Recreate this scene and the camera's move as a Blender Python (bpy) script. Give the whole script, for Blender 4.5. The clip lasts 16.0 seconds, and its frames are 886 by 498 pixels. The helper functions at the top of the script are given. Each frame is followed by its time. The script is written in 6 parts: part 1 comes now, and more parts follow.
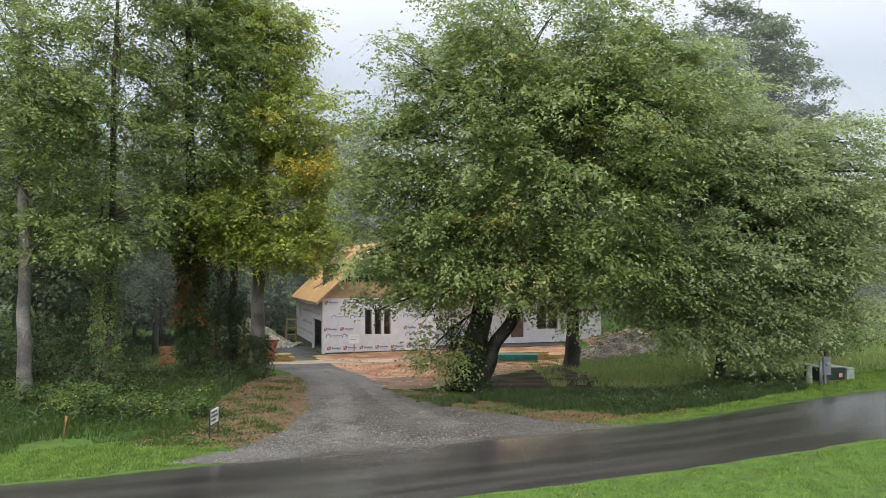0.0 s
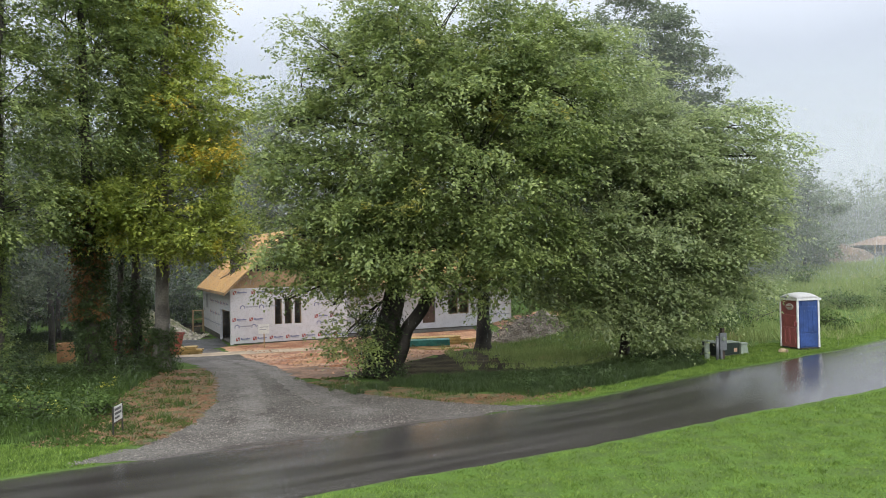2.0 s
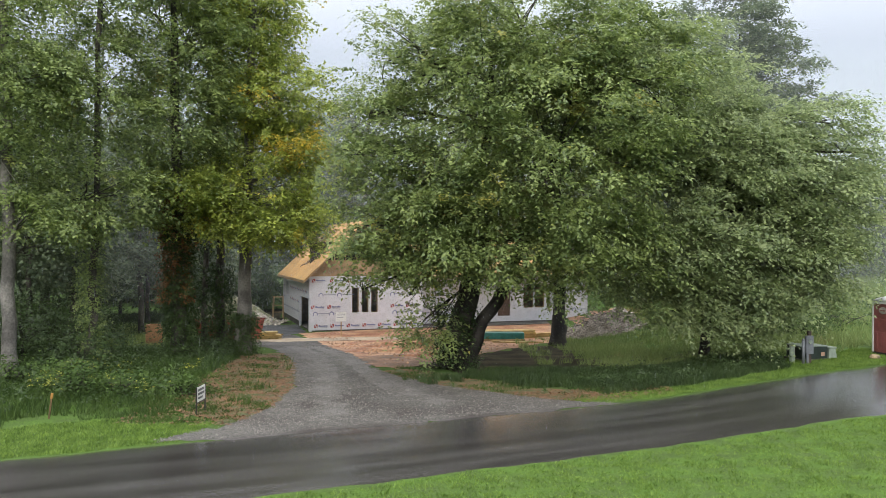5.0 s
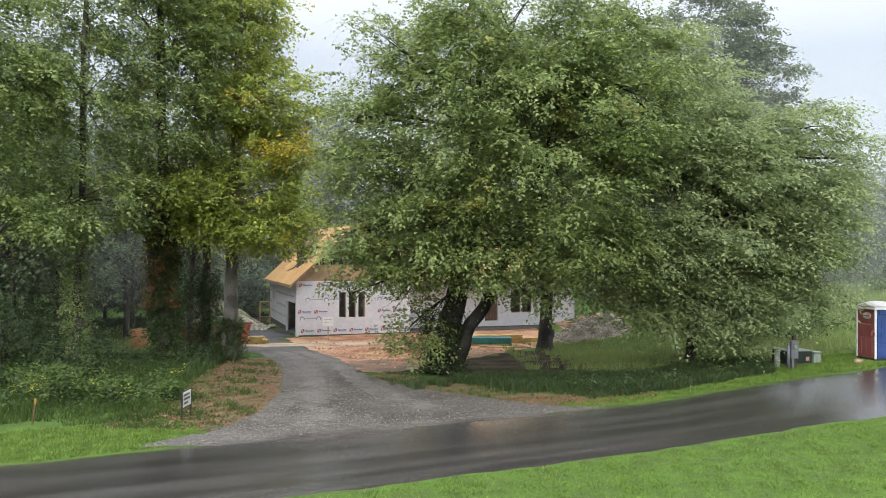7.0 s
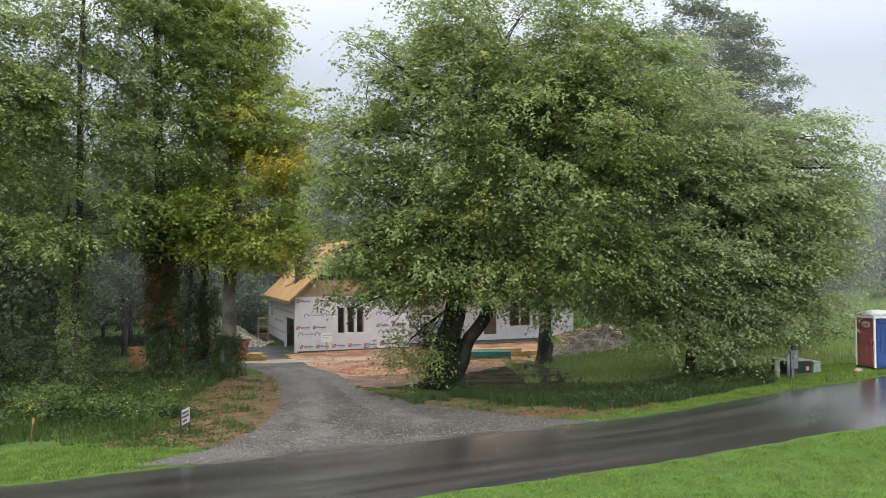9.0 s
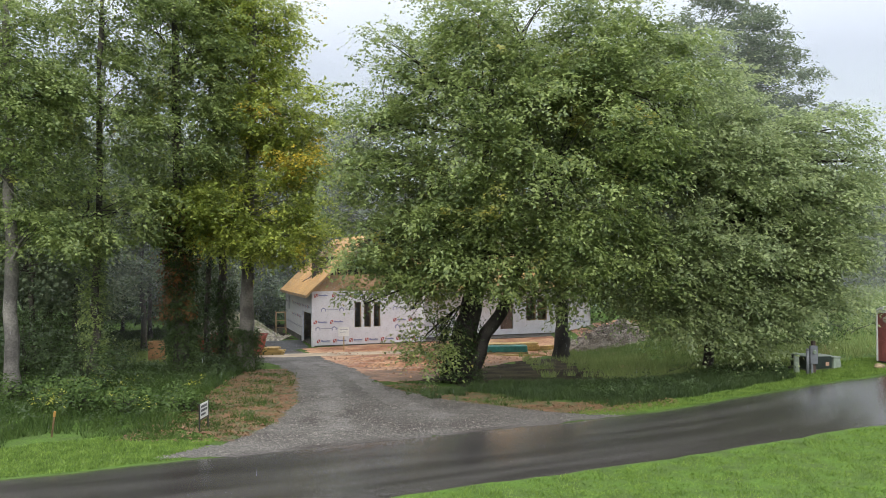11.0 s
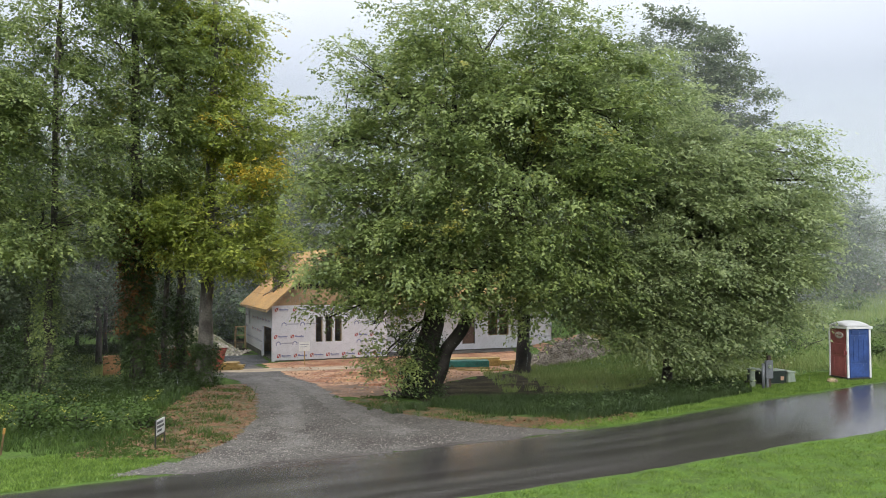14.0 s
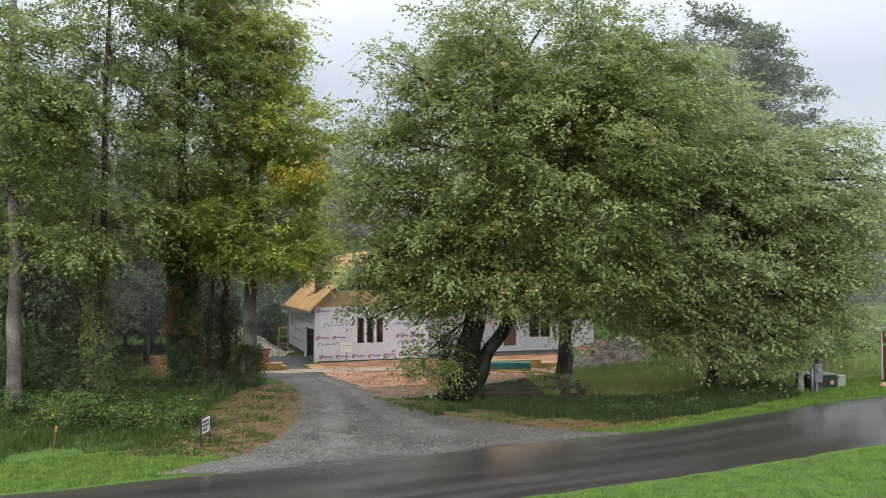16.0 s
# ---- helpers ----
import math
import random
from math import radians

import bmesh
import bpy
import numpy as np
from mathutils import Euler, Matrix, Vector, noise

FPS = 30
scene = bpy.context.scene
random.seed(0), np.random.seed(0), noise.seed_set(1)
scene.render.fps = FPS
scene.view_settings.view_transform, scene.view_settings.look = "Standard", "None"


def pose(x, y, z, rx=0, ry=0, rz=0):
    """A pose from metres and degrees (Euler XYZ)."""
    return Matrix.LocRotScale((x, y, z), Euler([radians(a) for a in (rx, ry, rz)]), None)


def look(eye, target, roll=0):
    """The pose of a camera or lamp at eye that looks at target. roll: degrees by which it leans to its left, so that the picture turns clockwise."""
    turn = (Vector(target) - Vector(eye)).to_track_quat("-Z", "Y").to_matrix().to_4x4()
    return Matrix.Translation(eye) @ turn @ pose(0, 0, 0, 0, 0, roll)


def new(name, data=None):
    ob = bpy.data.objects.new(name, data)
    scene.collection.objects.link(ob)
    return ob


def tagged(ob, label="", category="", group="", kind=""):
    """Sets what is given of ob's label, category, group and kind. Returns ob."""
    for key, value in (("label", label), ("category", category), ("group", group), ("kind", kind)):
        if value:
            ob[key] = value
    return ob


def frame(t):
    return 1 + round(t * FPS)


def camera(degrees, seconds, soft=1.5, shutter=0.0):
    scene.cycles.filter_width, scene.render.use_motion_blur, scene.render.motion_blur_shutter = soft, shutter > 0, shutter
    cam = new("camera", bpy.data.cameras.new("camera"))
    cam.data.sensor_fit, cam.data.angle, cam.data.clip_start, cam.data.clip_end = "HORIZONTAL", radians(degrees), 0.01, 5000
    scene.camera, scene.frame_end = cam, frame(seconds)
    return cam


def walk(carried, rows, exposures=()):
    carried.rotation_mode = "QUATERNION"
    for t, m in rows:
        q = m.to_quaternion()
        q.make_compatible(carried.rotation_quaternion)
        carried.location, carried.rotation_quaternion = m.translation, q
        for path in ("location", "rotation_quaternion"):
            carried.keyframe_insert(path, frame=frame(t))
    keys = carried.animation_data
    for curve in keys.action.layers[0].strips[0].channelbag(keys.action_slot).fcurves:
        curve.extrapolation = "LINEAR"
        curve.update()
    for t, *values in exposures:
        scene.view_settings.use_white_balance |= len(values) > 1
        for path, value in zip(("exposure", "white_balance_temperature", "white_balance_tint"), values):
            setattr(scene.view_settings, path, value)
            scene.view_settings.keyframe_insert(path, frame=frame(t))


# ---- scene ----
cam = camera(58.5, 16.0, soft=0.6)
walk(cam, [
    (0, pose(0.05, 0, 4.29, 91.557, 0.117, 2.168)),
    (0.5, pose(0.05, 0, 4.29, 91.455, 0.288, 1.201)),
    (1, pose(0.05, 0, 4.29, 91.165, 0.626, -0.795)),
    (1.5, pose(0.05, 0, 4.29, 90.859, 1.079, -2.909)),
    (2, pose(0.05, 0, 4.29, 90.498, 1.188, -4.275)),
    (2.5, pose(0.05, 0, 4.29, 90.248, 0.994, -4.316)),
    (3, pose(0.05, 0, 4.29, 90.056, 0.568, -3.359)),
    (3.5, pose(0.05, 0, 4.29, 89.965, 0.155, -1.815)),
    (4, pose(0.05, 0, 4.29, 90.023, 0.006, 0.124)),
    (4.2, pose(0.05, 0, 4.29, 90.067, -0.083, 0.875)),
    (6.3, pose(0.05, 0, 4.29, 89.853, -0.153, 1.361)),
    (6.5, pose(0.05, 0, 4.29, 89.901, -0.170, 1.027)),
    (7, pose(0.05, 0, 4.29, 90.346, -0.220, 0.333)),
    (7.5, pose(0.05, 0, 4.29, 90.863, -0.140, 0.047)),
    (8, pose(0.05, 0, 4.29, 91.117, 0.033, 0.110)),
    (8.5, pose(0.05, 0, 4.29, 91.257, 0.279, 0.173)),
    (9, pose(0.05, 0, 4.29, 91.365, 0.486, 0.196)),
    (9.5, pose(0.05, 0, 4.29, 91.376, 0.532, 0.398)),
    (10, pose(0.05, 0, 4.29, 91.346, 0.591, 0.969)),
    (10.2, pose(0.05, 0, 4.29, 91.280, 0.622, 1.274)),
    (12.3, pose(0.05, 0, 4.29, 90.747, 0.221, 1.212)),
    (12.5, pose(0.05, 0, 4.29, 90.863, 0.195, 0.758)),
    (13, pose(0.05, 0, 4.29, 91.237, 0.206, -0.289)),
    (13.5, pose(0.05, 0, 4.29, 91.658, 0.217, -1.021)),
    (14, pose(0.05, 0, 4.29, 92.024, 0.209, -1.336)),
    (14.5, pose(0.05, 0, 4.29, 92.266, 0.244, -1.149)),
    (15, pose(0.05, 0, 4.29, 92.387, 0.289, -0.429)),
    (15.5, pose(0.05, 0, 4.29, 92.299, 0.234, 0.687)),
    (16, pose(0.05, 0, 4.29, 92.152, 0.211, 1.621)),
], exposures=[(0, 0.22), (2, 0.19), (4.0, 0.21), (6.5, 0.35), (7.0, 0.37), (7.5, 0.30), (8.0, 0.20), (10.0, 0.22), (12.5, 0.31), (13.0, 0.24), (14.0, 0.19), (16.0, 0.17)])

# ---------- world and sun: rain, closed overcast ----------
world = bpy.data.worlds.new("overcast")
scene.world = world
world.use_nodes = True
wn, wl = world.node_tree.nodes, world.node_tree.links
wn.clear()
w_out = wn.new("ShaderNodeOutputWorld")
w_bg = wn.new("ShaderNodeBackground")
w_add = wn.new("ShaderNodeAddShader")
w_sky = wn.new("ShaderNodeTexSky")
w_sky.sky_type = 'NISHITA'
w_sky.sun_disc = False
w_sky.sun_elevation = radians(29.5)
w_sky.sun_rotation = radians(193)
w_bg2 = wn.new("ShaderNodeBackground")
w_bg2.inputs[1].default_value = 0.02
wl.new(w_sky.outputs[0], w_bg2.inputs[0])
w_tc = wn.new("ShaderNodeTexCoord")
w_sep = wn.new("ShaderNodeSeparateXYZ")
w_ramp = wn.new("ShaderNodeValToRGB")
w_ramp.color_ramp.elements[0].position = 0.0
w_ramp.color_ramp.elements[0].color = (0.47, 0.50, 0.56, 1)
w_ramp.color_ramp.elements[1].position = 1.0
w_ramp.color_ramp.elements[1].color = (2.7, 2.75, 2.85, 1)
e = w_ramp.color_ramp.elements.new(0.3)
e.color = (0.535, 0.57, 0.65, 1)
w_noise = wn.new("ShaderNodeTexNoise")
w_noise.inputs["Scale"].default_value = 2.2
w_noise.inputs["Detail"].default_value = 3
w_mul = wn.new("ShaderNodeMath")
w_mul.operation = 'MULTIPLY_ADD'
w_mul.inputs[1].default_value = 0.12
wl.new(w_tc.outputs["Generated"], w_sep.inputs[0])
wl.new(w_tc.outputs["Generated"], w_noise.inputs["Vector"])
wl.new(w_noise.outputs[0], w_mul.inputs[0])
wl.new(w_sep.outputs[2], w_mul.inputs[2])
wl.new(w_mul.outputs[0], w_ramp.inputs[0])
wl.new(w_ramp.outputs[0], w_bg.inputs[0])
w_bg.inputs[1].default_value = 1.0
wl.new(w_bg.outputs[0], w_add.inputs[0])
wl.new(w_bg2.outputs[0], w_add.inputs[1])
wl.new(w_add.outputs[0], w_out.inputs[0])

sun_data = bpy.data.lights.new("sun", 'SUN')
sun_data.energy = 1.5
sun_data.angle = radians(40)
sun_data.color = (1.0, 0.97, 0.92)
sun = new("sun", sun_data)
sun.matrix_world = look((-14, -42, 36), (0, 20, 0))


# ---------- materials ----------
def mat(name, base, rough=0.8, var=0.25, scale=3.0, fine=40.0, bump=0.3, metal=0.0, second=None, spec=0.5, object_random=0.0, dist=0.02, island=0.0):
    """A surface with colour drift at two scales and fine relief."""
    m = bpy.data.materials.new(name)
    m.use_nodes = True
    n, l = m.node_tree.nodes, m.node_tree.links
    b = n["Principled BSDF"]
    b.inputs["Roughness"].default_value = rough
    b.inputs["Metallic"].default_value = metal
    b.inputs["Specular IOR Level"].default_value = spec
    geo = n.new("ShaderNodeNewGeometry")
    n1 = n.new("ShaderNodeTexNoise")
    n1.inputs["Scale"].default_value = scale
    n1.inputs["Detail"].default_value = 4
    n2 = n.new("ShaderNodeTexNoise")
    n2.inputs["Scale"].default_value = fine
    n2.inputs["Detail"].default_value = 3
    l.new(geo.outputs["Position"], n1.inputs["Vector"])
    l.new(geo.outputs["Position"], n2.inputs["Vector"])
    mix = n.new("ShaderNodeMix")
    mix.data_type = 'RGBA'
    sec = second or tuple(c * (1 - 2 * var) for c in base)
    mix.inputs["A"].default_value = (*base, 1)
    mix.inputs["B"].default_value = (*sec, 1)
    ramp = n.new("ShaderNodeMapRange")
    ramp.inputs["From Min"].default_value = 0.38
    ramp.inputs["From Max"].default_value = 0.62
    l.new(n1.outputs[0], ramp.inputs["Value"])
    l.new(ramp.outputs[0], mix.inputs["Factor"])
    hsv = n.new("ShaderNodeHueSaturation")
    val = n.new("ShaderNodeMapRange")
    val.inputs["From Min"].default_value = 0.3
    val.inputs["From Max"].default_value = 0.7
    val.inputs["To Min"].default_value = 1 - var
    val.inputs["To Max"].default_value = 1 + var
    l.new(n2.outputs[0], val.inputs["Value"])
    last = val.outputs[0]
    for amount, node, out in ((object_random, "ShaderNodeObjectInfo", "Random"), (island, "ShaderNodeNewGeometry", "Random Per Island")):
        if amount:
            oi = n.new(node)
            r = n.new("ShaderNodeMapRange")
            r.inputs["To Min"].default_value = 1 - amount
            r.inputs["To Max"].default_value = 1 + amount
            l.new(oi.outputs[out], r.inputs["Value"])
            mm = n.new("ShaderNodeMath")
            mm.operation = 'MULTIPLY'
            l.new(last, mm.inputs[0])
            l.new(r.outputs[0], mm.inputs[1])
            last = mm.outputs[0]
    l.new(last, hsv.inputs["Value"])
    l.new(mix.outputs["Result"], hsv.inputs["Color"])
    l.new(hsv.outputs[0], b.inputs["Base Color"])
    if bump:
        bp = n.new("ShaderNodeBump")
        bp.inputs["Strength"].default_value = bump
        bp.inputs["Distance"].default_value = dist
        l.new(n2.outputs[0], bp.inputs["Height"])
        l.new(bp.outputs[0], b.inputs["Normal"])
    return m


def leaf_mat(name, dark, light, glint=None, share=0.0, trans=0.35, patch=0.35, rough=0.42, spec=0.4):
    """Leaves: each one has its own green between dark and light; a few turn to the autumn colour in patches."""
    m = bpy.data.materials.new(name)
    m.use_nodes = True
    n, l = m.node_tree.nodes, m.node_tree.links
    b = n["Principled BSDF"]
    out = n["Material Output"]
    b.inputs["Roughness"].default_value = rough
    b.inputs["Specular IOR Level"].default_value = spec
    geo = n.new("ShaderNodeNewGeometry")
    mix = n.new("ShaderNodeMix")
    mix.data_type = 'RGBA'
    mix.inputs["A"].default_value = (*dark, 1)
    mix.inputs["B"].default_value = (*light, 1)
    nz = n.new("ShaderNodeTexNoise")
    nz.inputs["Scale"].default_value = patch
    nz.inputs["Detail"].default_value = 3
    l.new(geo.outputs["Position"], nz.inputs["Vector"])
    mr = n.new("ShaderNodeMapRange")
    mr.inputs["From Min"].default_value = 0.36
    mr.inputs["From Max"].default_value = 0.64
    l.new(nz.outputs[0], mr.inputs["Value"])
    av = n.new("ShaderNodeMath")
    av.operation = 'MULTIPLY_ADD'
    av.inputs[1].default_value = 0.62
    l.new(geo.outputs["Random Per Island"], av.inputs[0])
    half = n.new("ShaderNodeMath")
    half.operation = 'MULTIPLY'
    half.inputs[1].default_value = 0.38
    l.new(mr.outputs[0], half.inputs[0])
    l.new(half.outputs[0], av.inputs[2])
    l.new(av.outputs[0], mix.inputs["Factor"])
    col = mix.outputs["Result"]
    if glint:
        nz2 = n.new("ShaderNodeTexNoise")
        nz2.inputs["Scale"].default_value = 0.55
        nz2.inputs["Detail"].default_value = 2
        off = n.new("ShaderNodeVectorMath")
        off.inputs[1].default_value = (7.3, 2.1, 4.4)
        l.new(geo.outputs["Position"], off.inputs[0])
        l.new(off.outputs[0], nz2.inputs["Vector"])
        gm = n.new("ShaderNodeMapRange")
        gm.inputs["From Min"].default_value = 0.62 - share
        gm.inputs["From Max"].default_value = 0.68 - share
        l.new(nz2.outputs[0], gm.inputs["Value"])
        gr = n.new("ShaderNodeMath")
        gr.operation = 'MULTIPLY'
        l.new(gm.outputs[0], gr.inputs[0])
        l.new(geo.outputs["Random Per Island"], gr.inputs[1])
        mix2 = n.new("ShaderNodeMix")
        mix2.data_type = 'RGBA'
        mix2.inputs["B"].default_value = (*glint, 1)
        l.new(gr.outputs[0], mix2.inputs["Factor"])
        l.new(col, mix2.inputs["A"])
        col = mix2.outputs["Result"]
    l.new(col, b.inputs["Base Color"])
    if trans:
        t = n.new("ShaderNodeBsdfTranslucent")
        l.new(col, t.inputs["Color"])
        ms = n.new("ShaderNodeMixShader")
        ms.inputs[0].default_value = trans
        l.new(b.outputs[0], ms.inputs[1])
        l.new(t.outputs[0], ms.inputs[2])
        l.new(ms.outputs[0], out.inputs[0])
    return m


M_BARK = mat("wet_bark", (0.05, 0.042, 0.035), 0.75, 0.35, 1.5, 18, 0.9, dist=0.04)
M_BARK_MID = mat("grey_brown_bark", (0.105, 0.092, 0.078), 0.78, 0.35, 1.4, 18, 0.9, dist=0.04)
M_BARK_PALE = mat("pale_bark", (0.20, 0.185, 0.165), 0.8, 0.3, 1.2, 16, 0.9, dist=0.04)
M_LEAF = leaf_mat("elm_leaves", (0.085, 0.135, 0.062), (0.395, 0.47, 0.155), (0.46, 0.40, 0.09), -0.03, 0.46, 1.3)
# rain haze is put into this paler, greyer green
M_LEAF_HAZED = leaf_mat("hazed_leaves", (0.165, 0.22, 0.12), (0.47, 0.54, 0.25), patch=1.2, trans=0.52)
M_LEAF_YELLOW = leaf_mat("turning_leaves", (0.10, 0.155, 0.045), (0.50, 0.56, 0.11), (0.74, 0.52, 0.06), 0.0, 0.5, 1.0)
M_LEAF_DARK = leaf_mat("wood_leaves", (0.085, 0.12, 0.075), (0.23, 0.28, 0.15), (0.34, 0.28, 0.07), -0.06, 0.42)
M_LEAF_FAR = leaf_mat("far_leaves", (0.075, 0.105, 0.055), (0.18, 0.215, 0.115), patch=0.16)
# ivy, shrubs and undergrowth: green darkened to hold the shade under trees
M_IVY_SHADED = leaf_mat("shade_dark_leaves", (0.026, 0.05, 0.017), (0.085, 0.13, 0.04), patch=0.8)
M_GRASS = leaf_mat("lawn_grass", (0.045, 0.10, 0.012), (0.25, 0.365, 0.075), patch=2.6, trans=0.25, rough=0.55, spec=0.25)
M_WEED = leaf_mat("weeds", (0.028, 0.058, 0.015), (0.105, 0.16, 0.038), patch=0.9, trans=0.25, rough=0.6, spec=0.2)
M_MEADOW = leaf_mat("meadow_grass", (0.15, 0.215, 0.07), (0.32, 0.375, 0.145), (0.38, 0.33, 0.17), -0.02, patch=0.15, trans=0.25, rough=0.6, spec=0.2)


# ---------- building helpers ----------
def link_mesh(name, me, material, parent=None, label=""):
    me.materials.append(material)
    ob = new(name, me)
    if parent is not None:
        ob.parent = parent
    if label:
        ob["label"] = label
    return ob


def part(name, bm, material, parent=None, label="", smooth=False):
    """Links a bmesh as one mesh object, under a thing or a part."""
    me = bpy.data.meshes.new(name)
    bm.normal_update()
    bm.to_mesh(me)
    bm.free()
    if smooth:
        me.polygons.foreach_set("use_smooth", [True] * len(me.polygons))
    return link_mesh(name, me, material, parent, label)


def array_mesh(name, verts, faces, material, parent=None, label="", smooth=False):
    """A mesh out of numpy arrays; all faces have the same number of corners."""
    verts, faces = np.asarray(verts, np.float32), np.asarray(faces, np.int32)
    me = bpy.data.meshes.new(name)
    k = faces.shape[1]
    me.vertices.add(len(verts))
    me.vertices.foreach_set("co", verts.ravel())
    me.loops.add(faces.size)
    me.loops.foreach_set("vertex_index", faces.ravel())
    me.polygons.add(len(faces))
    me.polygons.foreach_set("loop_start", np.arange(0, faces.size, k, dtype=np.int32))
    me.update(calc_edges=True)
    me.validate()
    if smooth:
        me.polygons.foreach_set("use_smooth", [True] * len(me.polygons))
    return link_mesh(name, me, material, parent, label)


def box(bm, x0, y0, z0, x1, y1, z1, bevel=0.0, m=None):
    r = bmesh.ops.create_cube(bm, size=1.0)
    vs = r["verts"]
    t = Matrix.Translation(((x0 + x1) / 2, (y0 + y1) / 2, (z0 + z1) / 2)) @ Matrix.Diagonal((x1 - x0, y1 - y0, z1 - z0, 1))
    bmesh.ops.transform(bm, matrix=(m @ t) if m else t, verts=vs)
    if bevel:
        es = list({ed for v in vs for ed in v.link_edges})
        bmesh.ops.bevel(bm, geom=es, offset=bevel, segments=2, affect='EDGES', profile=0.6)
    return bm


def one_box(*a, **k):
    return box(bmesh.new(), *a, **k)


def beam(bm, p, q, w, d):
    """A straight timber of section w by d from p to q."""
    p, q = Vector(p), Vector(q)
    ax = q - p
    rot = ax.to_track_quat('Z', 'X').to_matrix().to_4x4()
    return box(bm, -w / 2, -d / 2, 0, w / 2, d / 2, ax.length, m=Matrix.Translation(p) @ rot)


def tube(points, radii, sides=10, rough=0.0, seed=0):
    """Vertices and quads of a tapered, slightly knotty tube along points."""
    rng = np.random.default_rng(seed)
    pts = np.asarray(points, float)
    verts, faces = [], []
    for i, (p, r) in enumerate(zip(pts, radii)):
        d = pts[min(i + 1, len(pts) - 1)] - pts[max(i - 1, 0)]
        d = d / (np.linalg.norm(d) + 1e-9)
        a = np.cross(d, (0.31, 0.95, 0.02))
        a /= np.linalg.norm(a) + 1e-9
        b = np.cross(d, a)
        for k in range(sides):
            t = 2 * math.pi * k / sides
            rr = r * (1 + rough * rng.uniform(-1, 1))
            verts.append(p + rr * (math.cos(t) * a + math.sin(t) * b))
    for i in range(len(pts) - 1):
        for k in range(sides):
            k2 = (k + 1) % sides
            faces.append((i * sides + k, i * sides + k2, (i + 1) * sides + k2, (i + 1) * sides + k))
    return verts, faces


class Tubes:
    def __init__(self):
        self.v, self.f = [], []

    def add(self, points, radii, sides=6, rough=0.08, seed=0):
        v, f = tube(points, radii, sides, rough, seed)
        o = len(self.v)
        self.v += v
        self.f += [tuple(i + o for i in q) for q in f]


def smoothstep(a, b, v):
    t = np.clip((np.asarray(v, float) - a) / (b - a), 0, 1)
    return t * t * (3 - 2 * t)


def gz(x, y):
    """The lie of the land: a dip towards the building site, a rise to the meadow."""
    x, y = np.asarray(x, float), np.asarray(y, float)
    z = 0.35 * smoothstep(4, 16, x) + 0.028 * np.clip(x - 16, 0, 50) * smoothstep(16, 40, x) * (1 - smoothstep(90, 300, x))
    z = z + 0.022 * np.clip(y - 33, 0, 50) * smoothstep(6, 20, x) * (1 - 0.5 * smoothstep(90, 200, y)) * (1 - smoothstep(200, 500, y))
    return z - 0.86 * smoothstep(27, 46, y) * (1 - smoothstep(6, 14, x))


def road_far(x):
    x = np.asarray(x, float)
    c = np.clip(x, 12, 34)
    return 20.3 + 0.47 * x + 0.42 * smoothstep(5, 11, x) - 0.12 * smoothstep(-4, 1, x) * smoothstep(7, 3, x) + 0.02 * (c - 12) ** 2 + 0.88 * np.maximum(0, x - 34) + 0.06 * np.sin(x * 1.7) + 0.04 * np.sin(x * 4.1)


def road_near(x):
    x = np.asarray(x, float)
    c = np.clip(x, 12, 34)
    return 14.95 + 0.47 * x - 0.5 * smoothstep(8, 13, x) + 0.02 * (c - 12) ** 2 + 0.88 * np.maximum(0, x - 34) + 0.05 * np.sin(x * 2.1 + 1) + 0.04 * np.sin(x * 5.3)


def in_poly(px, py, poly):
    inside = np.zeros(len(px), bool)
    n = len(poly)
    for i in range(n):
        x0, y0 = poly[i]
        x1, y1 = poly[(i + 1) % n]
        cross = ((y0 > py) != (y1 > py)) & (px < (x1 - x0) * (py - y0) / (y1 - y0 + 1e-12) + x0)
        inside ^= cross
    return inside


# ---------- ground ----------
xs = np.concatenate([np.linspace(-1500, -60, 14), np.arange(-54, 80, 2.0), np.linspace(86, 1500, 18)])
ys = np.concatenate([np.linspace(-600, -10, 8), np.arange(-4, 110, 2.0), np.linspace(118, 1800, 20)])
gx, gy = np.meshgrid(xs, ys)
verts = np.stack([gx.ravel(), gy.ravel(), gz(gx, gy).ravel()], 1)
nx = len(xs)
ii, jj = np.meshgrid(np.arange(nx - 1), np.arange(len(ys) - 1))
k = (jj * nx + ii).ravel()
M_SOIL = mat("grass_thatch", (0.075, 0.135, 0.024), 0.95, 0.35, 1.6, 18, 0.6, second=(0.062, 0.098, 0.026), spec=0.15, dist=0.05)
tagged(array_mesh("ground", verts, np.stack([k, k + 1, k + nx + 1, k + nx], 1), M_SOIL, smooth=True),
       "wet grassy ground sloping gently to the building site", "ground", kind="structure")


